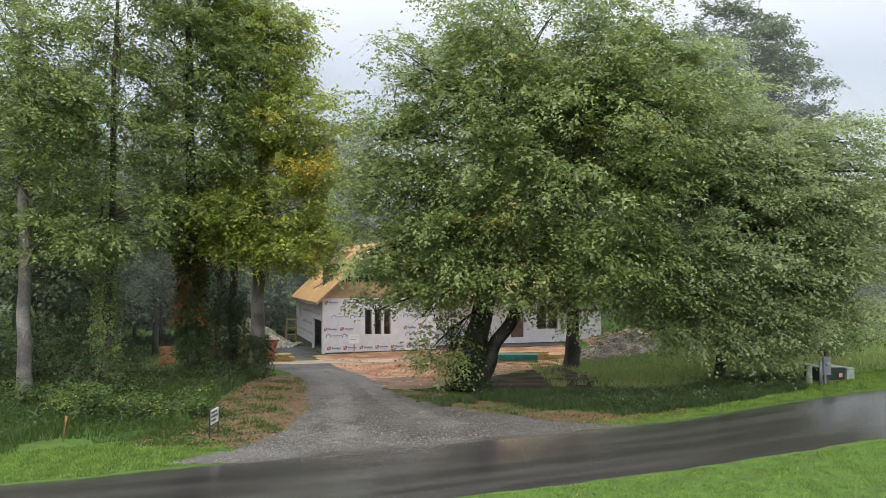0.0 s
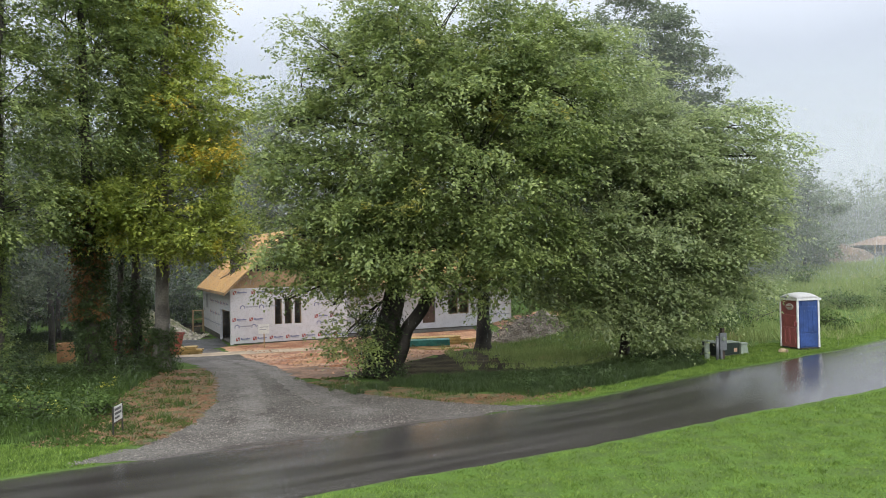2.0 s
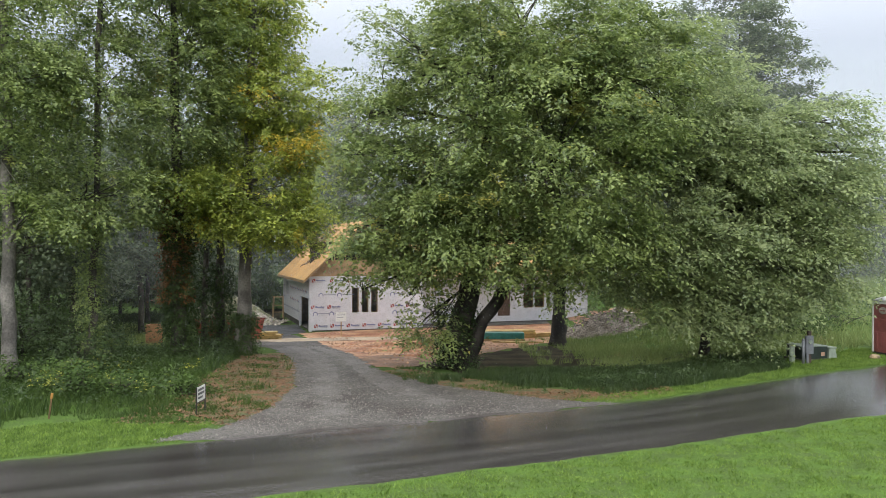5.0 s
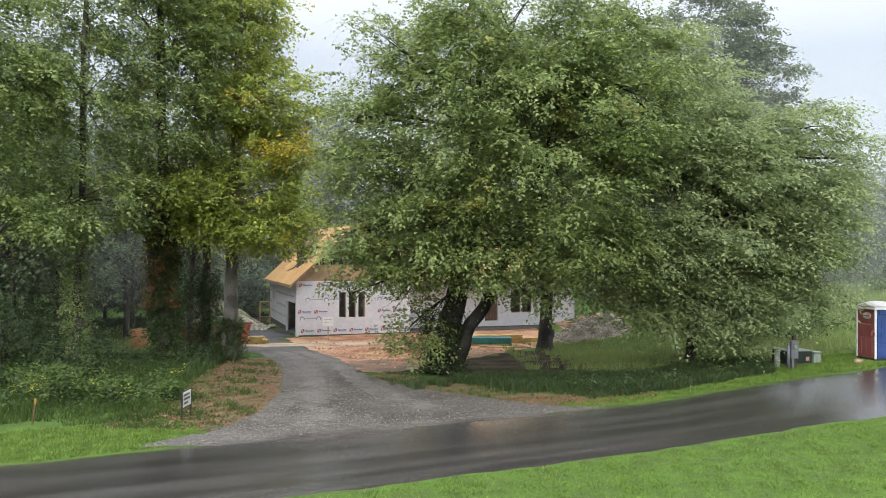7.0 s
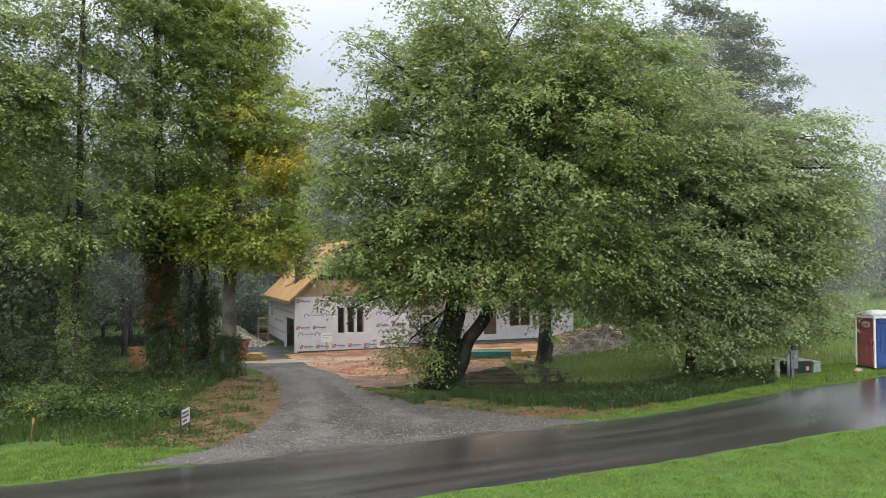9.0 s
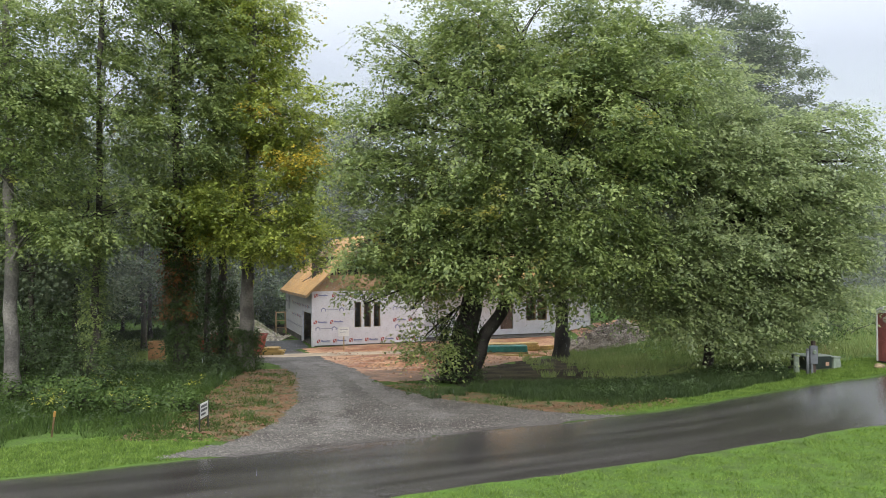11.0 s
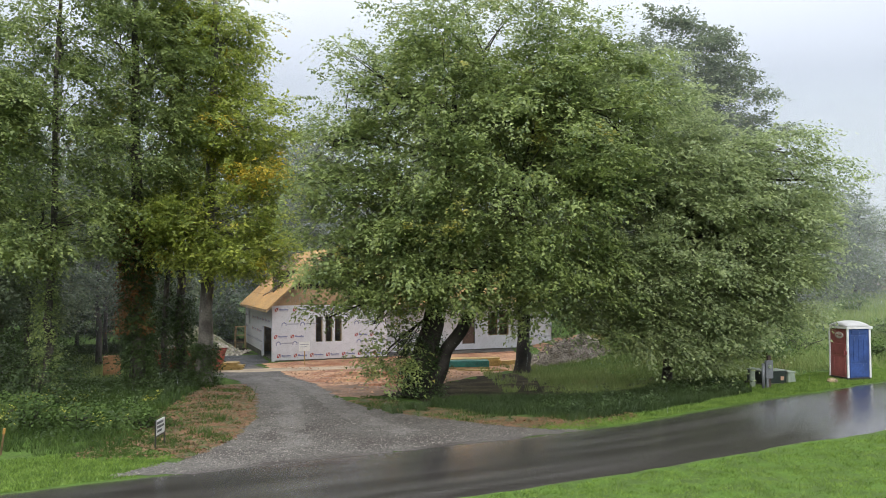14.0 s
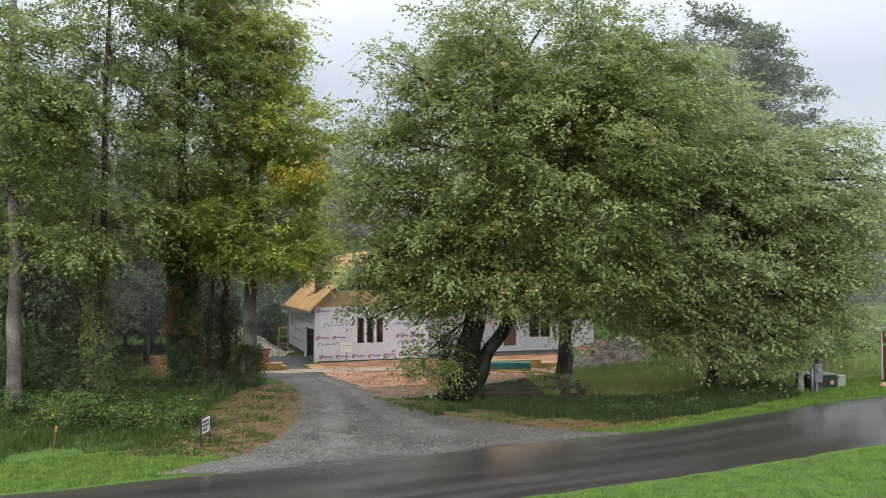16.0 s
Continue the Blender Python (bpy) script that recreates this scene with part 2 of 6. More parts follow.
def sheet(name, poly, material, lift, step=0.5, edge=0.15, seed=0):
    """A thin irregular-edged layer on the ground, cut out of a fine grid."""
    poly = np.array(poly, float)
    # resample and ruffle the outline
    rng = np.random.default_rng(seed)
    out = []
    for i in range(len(poly)):
        a, b = poly[i], poly[(i + 1) % len(poly)]
        n = max(1, int(np.linalg.norm(b - a) / step))
        for j in range(n):
            out.append(a + (b - a) * j / n + rng.normal(0, edge, 2))
    bm = bmesh.new()
    vs = [bm.verts.new((p[0], p[1], 0)) for p in out]
    es = [bm.edges.new((vs[i], vs[(i + 1) % len(vs)])) for i in range(len(vs))]
    bmesh.ops.triangle_fill(bm, use_beauty=True, edges=es)
    lo, hi = poly.min(0), poly.max(0)
    for ax in (0, 1):
        for c in np.arange(lo[ax] + 1, hi[ax], 1.0):
            co, no = [0, 0, 0], [0, 0, 0]
            co[ax], no[ax] = c, 1
            bmesh.ops.bisect_plane(bm, geom=bm.verts[:] + bm.edges[:] + bm.faces[:], plane_co=co, plane_no=no)
    for v in bm.verts:
        v.co.z = float(gz(v.co.x, v.co.y)) + lift
    bmesh.ops.recalc_face_normals(bm, faces=bm.faces[:])
    if sum(f.normal.z for f in bm.faces) < 0:
        bmesh.ops.reverse_faces(bm, faces=bm.faces[:])
    return part(name, bm, material)


# road: wet asphalt, slightly crowned
rx = np.concatenate([np.linspace(-120, -24, 25), np.arange(-22, 40, 0.5), np.linspace(41, 160, 40)])
rows_n = 9
verts, faces = [], []
for i, x in enumerate(rx):
    a, b = float(road_near(x)), float(road_far(x))
    for j in range(rows_n):
        t = j / (rows_n - 1)
        y = a + (b - a) * t
        verts.append((x, y, float(gz(x, y)) + (-0.03 if j in (0, rows_n - 1) else 0.035 + 0.05 * math.sin(math.pi * t))))
for i in range(len(rx) - 1):
    for j in range(rows_n - 1):
        q = i * rows_n + j
        faces.append((q, q + rows_n, q + rows_n + 1, q + 1))


def asphalt():
    m = mat("wet_asphalt", (0.034, 0.031, 0.030), 0.3, 0.4, 0.6, 28, 0.36, second=(0.062, 0.058, 0.055), dist=0.012)
    n, l = m.node_tree.nodes, m.node_tree.links
    b = n["Principled BSDF"]
    geo = n.new("ShaderNodeNewGeometry")
    mp = n.new("ShaderNodeMapping")
    mp.vector_type = 'TEXTURE'
    mp.inputs["Rotation"].default_value = (0, 0, radians(26))
    mp.inputs["Scale"].default_value = (9.0, 0.8, 1)
    nz = n.new("ShaderNodeTexNoise")
    nz.inputs["Scale"].default_value = 1.3
    nz.inputs["Detail"].default_value = 5
    l.new(geo.outputs["Position"], mp.inputs["Vector"])
    l.new(mp.outputs[0], nz.inputs["Vector"])
    mr = n.new("ShaderNodeMapRange")
    mr.inputs["From Min"].default_value = 0.35
    mr.inputs["From Max"].default_value = 0.65
    mr.inputs["To Min"].default_value = 0.07
    mr.inputs["To Max"].default_value = 0.22
    l.new(nz.outputs[0], mr.inputs["Value"])
    grit = n.new("ShaderNodeTexNoise")
    grit.inputs["Scale"].default_value = 22
    grit.inputs["Detail"].default_value = 2
    l.new(geo.outputs["Position"], grit.inputs["Vector"])
    gm = n.new("ShaderNodeMath")
    gm.operation = 'MULTIPLY_ADD'
    gm.inputs[1].default_value = 0.40
    l.new(grit.outputs[0], gm.inputs[0])
    l.new(mr.outputs[0], gm.inputs[2])
    off = n.new("ShaderNodeMath")
    off.operation = 'SUBTRACT'
    off.use_clamp = True
    off.inputs[1].default_value = 0.22
    l.new(gm.outputs[0], off.inputs[0])
    l.new(off.outputs[0], b.inputs["Roughness"])
    mix = next(q for q in n if q.bl_idname == "ShaderNodeMix")
    streak = n.new("ShaderNodeMapRange")
    streak.inputs["From Min"].default_value = 0.4
    streak.inputs["From Max"].default_value = 0.64
    l.new(nz.outputs[0], streak.inputs["Value"])
    l.new(streak.outputs[0], mix.inputs["Factor"])
    return m


tagged(array_mesh("road", verts, faces, asphalt(), smooth=True), "narrow wet black asphalt road reflecting the grey sky", "road", kind="structure")

DRIVE = [(-6.9, 17.35), (-5.7, 18.6), (-5.3, 19.8), (-5.0, 21.5), (-5.05, 24), (-5.6, 27.2), (-6.6, 31), (-7.8, 34.6), (-9.2, 38), (-11.2, 41.2), (-14, 43.5),
         (-14.5, 47), (-10, 47), (-7.9, 43.4), (-6.4, 39), (-4.8, 34.6), (-3.6, 30), (-2.5, 27.2), (-1.2, 25.3), (0.4, 24.0), (1.9, 22.9), (3.2, 22.3), (4.6, 22.15), (3, 21.3), (-1, 19.4), (-5, 17.5)]
M_GRAVEL = mat("grey_gravel", (0.10, 0.092, 0.082), 0.6, 0.6, 0.45, 13, 1.0, second=(0.046, 0.037, 0.031), dist=0.09)
drive = sheet("driveway", DRIVE, M_GRAVEL, 0.024, 0.3, 0.09, 3)
for v in drive.data.vertices:
    if v.co.y < float(road_far(v.co.x)) + 0.5:
        v.co.z -= 0.018
tagged(drive, "wet grey gravel driveway with worn wheel tracks", "driveway", kind="structure")


# ---------- foliage ----------
def leaves(origins, dirs, per, length, size, spread, droop, rng, width=0.55, twigs=3):
    """Flat sprays: from each origin a fan of twigs lies in one plane, with per leaves shared among them, set alternately. Returns vertices and triangles."""
    n = len(origins)
    per = max(3, per // twigs)
    tn = np.array((0.0, -0.10, 1.0)) + rng.normal(0, 0.30, (n, 3))
    tn /= np.linalg.norm(tn, axis=1, keepdims=True)
    tn = np.repeat(tn, twigs, 0)
    to = np.repeat(origins, twigs, 0) + rng.normal(0, spread * 1.3, (n * twigs, 3)) * (1, 1, 0.5)
    td = np.repeat(dirs, twigs, 0) + rng.normal(0, 0.6, (n * twigs, 3)) * (1, 1, 0.4)
    td -= 0.75 * tn * (td * tn).sum(1, keepdims=True)
    td /= np.linalg.norm(td, axis=1, keepdims=True) + 1e-9
    side = np.cross(tn, td)
    side /= np.linalg.norm(side, axis=1, keepdims=True) + 1e-9
    tl = length * rng.uniform(0.5, 1.3, (n * twigs, 1))
    m = n * twigs * per
    o, d, sd, ln = (np.repeat(q, per, 0) for q in (to, td, side, tl))
    s = (np.tile(np.arange(per), n * twigs)[:, None] + rng.uniform(0, 1, (m, 1))) / per
    sign = np.where(np.tile(np.arange(per), n * twigs)[:, None] % 2 == 0, 1.0, -1.0)
    p = o + d * s * ln + rng.normal(0, spread * 0.22, (m, 3))
    p[:, 2] -= droop * s[:, 0] ** 2 * ln[:, 0] * 0.8
    a = d * 0.7 + sd * sign * 0.7 + rng.normal(0, 0.30, (m, 3))
    a[:, 2] -= 0.12 + droop * 0.5 * s[:, 0]
    a /= np.linalg.norm(a, axis=1, keepdims=True) + 1e-9
    up = np.repeat(tn, per, 0) + rng.normal(0, 0.26, (m, 3))
    b = np.cross(a, up)
    b /= np.linalg.norm(b, axis=1, keepdims=True) + 1e-9
    c = np.cross(b, a)
    L = size * rng.uniform(0.6, 1.35, (m, 1))
    W = L * width * 0.5
    v = np.stack([p - b * W * 0.8 + a * L * 0.15, p + b * W * 0.8 + a * L * 0.15 + c * L * 0.05, p + a * L - c * L * 0.08], 1)
    return v.reshape(-1, 3), np.arange(m * 3).reshape(-1, 3)


def in_lobes(lobes, n, rng, hollow=0.45, holes=0.35, hole_size=1.3, clump=1, clump_size=0.3):
    """Points in a union of ellipsoids, denser towards their skins, gathered in flat boughs, with gaps."""
    n = n // clump
    vol = np.array([l[3] * l[4] * l[5] for l in lobes]) ** 0.75
    which = rng.choice(len(lobes), n, p=vol / vol.sum())
    L = np.array(lobes)[which]
    u = rng.normal(0, 1, (n, 3))
    u /= np.linalg.norm(u, axis=1, keepdims=True)
    r = (hollow ** 3 + (1 - hollow ** 3) * rng.uniform(0, 1, (n, 1))) ** (1 / 3)
    r *= rng.uniform(0.82, 1.12, (n, 1))
    pts = L[:, :3] + u * r * L[:, 3:6]
    ph = rng.uniform(0, 6.28, 9)
    w = sum(np.sin(pts[:, i % 3] * (1.5 + 0.37 * i) / hole_size + pts[:, (i + 1) % 3] * (1.1 + 0.23 * i) / hole_size + ph[i]) for i in range(9)) / 3.0
    keep = w > (holes - 1.0) * 0.9
    pts, u, which = (np.repeat(q[keep], clump, 0) for q in (pts, u, which))
    if clump > 1:
        pts = pts + rng.normal(0, clump_size, pts.shape) * (1, 1, 0.36)
    return pts, u, which


def tree(stems, lobes, n, per=18, leaf=0.10, length=0.8, spread=0.13, droop=0.5, leaf_material=None, bark=None, seed=1,
         label="", holes=0.35, limbs=7, sides=10, hollow=0.45, wind=(0.25, 0, 0), name="tree", twig=0.9, extra=None, twigs=3, leaf_width=0.85, clump=5, clump_size=0.34):
    """A tree: tapered stems, limbs that lead into the lobes of the crown, and a crown of leaf sprays."""
    rng = np.random.default_rng(seed)
    root = new(name)
    bx, by = stems[0][0][0], stems[0][0][1]
    root.location = (bx, by, float(gz(bx, by)))
    base = np.array(root.location)
    tb = Tubes()
    path = []
    for si, st in enumerate(stems):
        pts = np.array([s[:3] for s in st], float)
        rad = [s[3] for s in st]
        # refine the stem into a gently bent line
        t = np.linspace(0, len(pts) - 1, 4 * (len(pts) - 1) + 1)
        fine = np.stack([np.interp(t, np.arange(len(pts)), pts[:, k]) for k in range(3)], 1)
        fine[1:-1, :2] += rng.normal(0, 0.04, (len(fine) - 2, 2))
        fr = np.interp(t, np.arange(len(pts)), rad)
        fr[0] *= 1.25
        tb.add(fine - base, fr, sides, 0.10, seed + si)
        path += [(p, r) for p, r in zip(fine, fr)]
    P = np.array([p for p, r in path])
    R = np.array([r for p, r in path])
    trunk = array_mesh("trunk", tb.v, tb.f, bark or M_BARK, root, smooth=True)
    pts, u, which = in_lobes(lobes, n, rng, hollow, holes, 0.9, clump, clump_size)
    for li, lo in enumerate(lobes):
        lb = Tubes()
        c = np.array(lo[:3])
        # limb from the stem, below the lobe, to its middle
        cost = np.linalg.norm((P - c) * (1, 1, 1.0), axis=1) + np.where(P[:, 2] > c[2] - 0.3, 3.0, 0.0)
        if c[2] < base[2] + 4.5 and P[:, 2].max() > base[2] + 8:
            cost = np.linalg.norm(P - (c + (0, 0, 1.6)), axis=1)  # a low bough hangs from above
        k = int(np.argmin(cost))
        a = P[k]
        mid = (a + c) / 2 + rng.normal(0, 0.25, 3) + (0, 0, 0.12 * np.linalg.norm(c - a))
        tt = np.linspace(0, 1, 7)[:, None]
        line = (1 - tt) ** 2 * a + 2 * tt * (1 - tt) * mid + tt ** 2 * c
        r0 = min(R[k] * 0.6, 0.07 + 0.016 * np.linalg.norm(c - a), 0.02 + 0.04 * max(lo[3:6]))
        lb.add(line - base, np.linspace(r0, min(0.03, r0 * 0.5), 7), 6, 0.08, seed * 7 + li)
        own = pts[which == li]
        if len(own):
            for e2 in own[rng.choice(len(own), min(limbs, int(3 + 5 * max(lo[3:6])), len(own)), replace=False)]:
                s0 = line[rng.integers(2, 7)]
                m2 = (s0 + e2) / 2 + rng.normal(0, 0.15, 3) + (0, 0, 0.1)
                l2 = (1 - tt) ** 2 * s0 + 2 * tt * (1 - tt) * m2 + tt ** 2 * e2
                lb.add((l2 - base)[::2], np.linspace((0.012 + 0.016 * min(1, max(lo[3:6]) / 2)) * twig + 0.003, 0.005, 4), 4, 0.05, li)
        array_mesh("limb", lb.v, lb.f, bark or M_BARK, root, smooth=True)
    d = u * (1, 1, 0.6) + np.array(wind) + rng.normal(0, 0.35, u.shape)
    d /= np.linalg.norm(d, axis=1, keepdims=True)
    v, f = leaves(pts - base, d, per, length, leaf, spread, droop, rng, leaf_width, twigs)
    floor = gz(v[:, 0] + base[0], v[:, 1] + base[1]) - base[2] + 0.02
    v[:, 2] = np.maximum(v[:, 2], floor)
    array_mesh("crown", v, f, leaf_material or M_LEAF, root)
    if extra:
        p2, u2, _ = in_lobes(extra[0], extra[1], rng, 0.2, 0.2)
        d2 = u2 * (1, 1, 0.4) + rng.normal(0, 0.3, u2.shape)
        v, f = leaves(p2 - base, d2, per, length * 0.8, leaf, spread, droop, rng)
        array_mesh("turning_spray", v, f, extra[2], root, "spray of yellow autumn leaves")
    return tagged(root, label or "leafy green tree in the rain", "tree")


M_AUTUMN = leaf_mat("autumn_leaves", (0.42, 0.34, 0.045), (0.74, 0.55, 0.07), patch=0.9)
# ---------- the large trees before the house ----------
tree([[(-0.25, 28.7, -0.05, 0.56), (-0.05, 28.7, 1.3, 0.46), (0.45, 28.7, 3.0, 0.37), (0.9, 28.5, 5.2, 0.24), (1.0, 28.2, 8.5, 0.15), (1.2, 28, 12, 0.06)],
      [(0.15, 28.6, -0.05, 0.34), (0.75, 28.6, 1.4, 0.24), (1.5, 28.5, 2.7, 0.22), (2.2, 28.2, 4.2, 0.20), (3.4, 27.8, 7.5, 0.14), (4.4, 27.6, 11, 0.06)]],
     [(0.6, 27.8, 9, 4.2, 3.5, 4.3), (3.6, 27, 7.6, 3.8, 3.4, 4.2), (-1.9, 27.5, 6.1, 2.3, 2.3, 2.4), (2.4, 28.3, 12.2, 4.2, 3.4, 3.0), (0.2, 26.6, 4.9, 3.0, 2.0, 1.7), (0.9, 26.5, 4.5, 2.2, 1.4, 1.1), (-1.0, 26.8, 5.0, 1.8, 1.4, 1.2),
      (4.6, 26.8, 4.3, 2.4, 2.0, 2.1), (-1.2, 27.8, 1.8, 0.8, 0.8, 1.1), (-2.6, 27.6, 10.8, 1.2, 1.5, 2.0), (5.6, 27.6, 10.2, 3.2, 3, 3), (-1.6, 27.4, 3.6, 1.2, 1.1, 0.9), (2.6, 26.8, 4.7, 2.3, 1.6, 1.2), (-3.6, 27.3, 7.6, 1.2, 1.4, 1.0),
      (-2.9, 27.2, 5.0, 1.5, 1.3, 1.1), (-2.6, 27.0, 3.7, 1.2, 1.0, 0.6), (-3.3, 27.0, 2.9, 0.7, 0.7, 0.35), (-1.7, 27.2, 2.7, 0.8, 0.8, 0.6), (-3.1, 27.4, 9.0, 1.1, 1.2, 1.1)],
     7200, 42, 0.135, 0.78, 0.14, 0.45, M_LEAF, M_BARK, 11, "large spreading tree with two dark leaning stems", holes=0.36, limbs=18, name="large_tree", twigs=4)
tree([[(9.4, 30.6, 0, 0.2), (9.5, 30.6, 2, 0.18), (9.2, 30.4, 4.5, 0.18), (8.6, 30.2, 8, 0.11), (8, 30, 11, 0.05)]],
     [(9.3, 29.4, 5.6, 4.0, 3.2, 4.4), (7.2, 29, 4.0, 2.6, 2.2, 2.0), (11, 29.8, 7, 3.4, 2.8, 2.9), (7.4, 29.6, 9.6, 3.8, 3.3, 3.1), (12.7, 29.4, 5.8, 2.2, 2, 2.2),
      (9.7, 28.7, 2.7, 1.8, 1.5, 1.7), (9.9, 28.5, 2.2, 1.5, 1.2, 1.15), (8.2, 28.7, 3.0, 1.6, 1.3, 1.4), (14.1, 29.4, 7.9, 1.9, 1.3, 0.7), (11.6, 29.2, 4.3, 1.8, 1.6, 1.8), (13.3, 29.3, 4.4, 1.3, 1.2, 0.8),
      (13.2, 29.4, 9.0, 1.7, 1.3, 0.6), (14.8, 29.4, 8.5, 1.0, 0.9, 0.3), (14.3, 29.4, 6.8, 1.3, 1.1, 0.5), (13.0, 29.2, 3.1, 1.1, 1.0, 0.7), (11.4, 29.0, 2.5, 1.3, 1.1, 1.1), (8.4, 28.5, 2.6, 1.1, 1.0, 0.9)],
     7200, 42, 0.135, 0.98, 0.13, 0.36, M_LEAF_HAZED, M_BARK, 23, "broad tree whose branches droop to the ground", holes=0.34, limbs=16, wind=(0.95, 0, 0.05), name="large_tree", twigs=4)
tree([[(5.18, 41.2, -0.72, 0.44), (5.15, 41.2, 1.0, 0.33), (5.2, 41.2, 4, 0.30), (5.2, 41, 9, 0.22), (5.3, 41, 15, 0.08)]],
     [(5, 40.5, 9, 5.2, 3.6, 4.2), (8.5, 41, 11, 5, 4, 4), (3, 41.5, 13, 5, 4, 4), (6.5, 39.5, 4.4, 3.2, 2, 1.8), (1.5, 41, 7.5, 3.5, 3, 3)],
     4000, 32, 0.15, 0.95, 0.16, 0.4, M_LEAF_HAZED, M_BARK, 31, "tall broadleaf tree with a straight dark trunk", holes=0.3, name="large_tree")
tree([[(18, 53, 0.5, 0.35), (18.2, 53, 6, 0.28), (18.4, 53, 13, 0.15), (18.6, 53, 19, 0.05)]],
     [(18.2, 53, 12, 5, 4, 5), (21.2, 53, 16, 2.6, 3, 2.6), (17, 53, 18, 4, 4, 4), (20, 53, 19.6, 1.7, 2, 2.2), (22.6, 53, 13, 2, 2, 2)],
     3300, 27, 0.22, 0.9, 0.22, 0.3, M_LEAF_DARK, M_BARK, 37, "tall tree standing back in the rain haze", holes=0.45, name="tall_tree", clump=9, clump_size=0.45)

# ---------- the wood beside the drive ----------
def straight(x, y, h, r, lean=0.0):
    z = float(gz(x, y)) - 0.05
    return [[(x, y, z, r), (x + lean * 0.2, y, z + h * 0.2, r * 0.82), (x + lean * 0.5, y, z + h * 0.5, r * 0.6), (x + lean, y, z + h, r * 0.15)]]


tree(straight(-9.18, 33.5, 21, 0.32, 0.5), [(-8.6, 32.2, 6.4, 2.7, 2.3, 1.6), (-7.1, 31.8, 5.3, 2.0, 1.8, 1.2), (-10.4, 31.6, 6.3, 2.0, 1.8, 1.3), (-7.7, 33, 10.6, 2.1, 2, 1.8),
     (-8.4, 33.4, 14.2, 1.6, 1.8, 2.4), (-6.7, 32.4, 8.3, 1.5, 1.5, 0.8)],
     3200, 30, 0.145, 0.78, 0.14, 0.5, M_LEAF_YELLOW, M_BARK_PALE, 41, "tall tree with grey bark and yellowing leaves", holes=0.55, limbs=14, extra=([(-6.5, 31.3, 8.5, 1.2, 0.9, 0.45), (-6.3, 31.3, 8.3, 0.9, 0.8, 0.4), (-8.4, 31.7, 10.5, 0.8, 0.8, 0.5)], 70, M_AUTUMN))
tree(straight(-10.42, 34.5, 22, 0.22, -0.2), [(-9.8, 34.2, 10.5, 1.9, 2, 2.4), (-10.4, 34.4, 15.5, 1.7, 2, 3.2), (-10.9, 33.6, 7.2, 1.9, 1.8, 1.4)],
     1500, 30, 0.145, 0.78, 0.14, 0.4, M_LEAF_YELLOW, M_BARK_MID, 43, "tall slender tree with a few yellow leaves", holes=0.6, limbs=12)
tree(straight(-11.81, 36.5, 22, 0.15, 0.6), [(-11.4, 36.2, 12.5, 2.1, 2, 3), (-11.2, 36.2, 17, 2, 2, 3), (-12.4, 36, 8, 1.6, 1.5, 1.6)],
     1000, 27, 0.15, 0.8, 0.14, 0.4, M_LEAF_DARK, M_BARK_MID, 47, "thin straight tree in the wood", holes=0.6)
tree(straight(-11.2, 31.45, 20, 0.30, -0.3), [(-11.3, 31, 9.4, 2.2, 2, 2.4), (-12.2, 31, 13.6, 2.3, 2.2, 3), (-10.6, 31.4, 12.8, 1.9, 2, 3.4), (-12.6, 30.6, 6.2, 1.6, 1.6, 1.2), (-11.3, 31.3, 17, 2, 2, 2.4)],
     2700, 30, 0.145, 0.78, 0.14, 0.5, M_LEAF, M_BARK_MID, 53, "tall tree with an ivy-covered trunk", holes=0.66, limbs=12)
tree(straight(-13.36, 28.5, 19, 0.16, 0.4), [(-13.4, 28.2, 6.4, 2.0, 1.8, 1.6), (-13.2, 28.4, 10, 2.0, 2, 2.2), (-13.4, 28.4, 14, 2, 2, 3)],
     1800, 30, 0.135, 0.8, 0.14, 0.5, M_LEAF, M_BARK_MID, 59, "slender tree with a vine up its trunk", holes=0.66, limbs=10)
tree(straight(-14.66, 25.6, 19, 0.24, -0.4), [(-15.2, 25.6, 7.4, 2.0, 2, 1.9), (-15.4, 25.6, 11, 2.2, 2, 2.4), (-14.2, 25.4, 9.8, 1.2, 1.5, 1.5), (-16.2, 25.6, 13.6, 1.3, 1.3, 1.2), (-13.9, 25.4, 5.4, 1.1, 1.1, 0.7)],
     2000, 30, 0.135, 0.8, 0.14, 0.5, M_LEAF, M_BARK_PALE, 61, "tall tree with pale bark at the wood's edge", holes=0.75, limbs=12)

rngw = np.random.default_rng(5)
wood = []
for i in range(400):
    x, y = rngw.uniform(-40, -9), rngw.uniform(33, 62)
    if x > -13 and y < 50:
        continue
    if x > -17 and y < 66:
        continue
    if any((x - a) ** 2 + (y - b) ** 2 < 9 for a, b in wood):
        continue
    wood.append((x, y))
wood = wood[:26]
for i, (x, y) in enumerate(wood):
    h = rngw.uniform(9.5, 13.5) if i % 6 else rngw.uniform(14.5, 17)
    wt = tree(straight(x, y, h, rngw.uniform(0.12, 0.24), rngw.uniform(-0.6, 0.6)),
         [(x, y, h * 0.86, 1.8, 1.8, h * 0.17), (x + rngw.uniform(-1, 1), y, h * 0.62, 2.4, 2.4, h * 0.2), (x + rngw.uniform(-1.4, 1.4), y - 0.6, h * 0.36, 2.4, 2.2, h * 0.14)],
         900, 24, 0.2, 0.9, 0.2, 0.4, M_LEAF_DARK, M_BARK_MID, 100 + i, "dark tree deep in the wood", holes=0.3, limbs=6, sides=7)
    tagged(wt, group="trees deep in the wood")

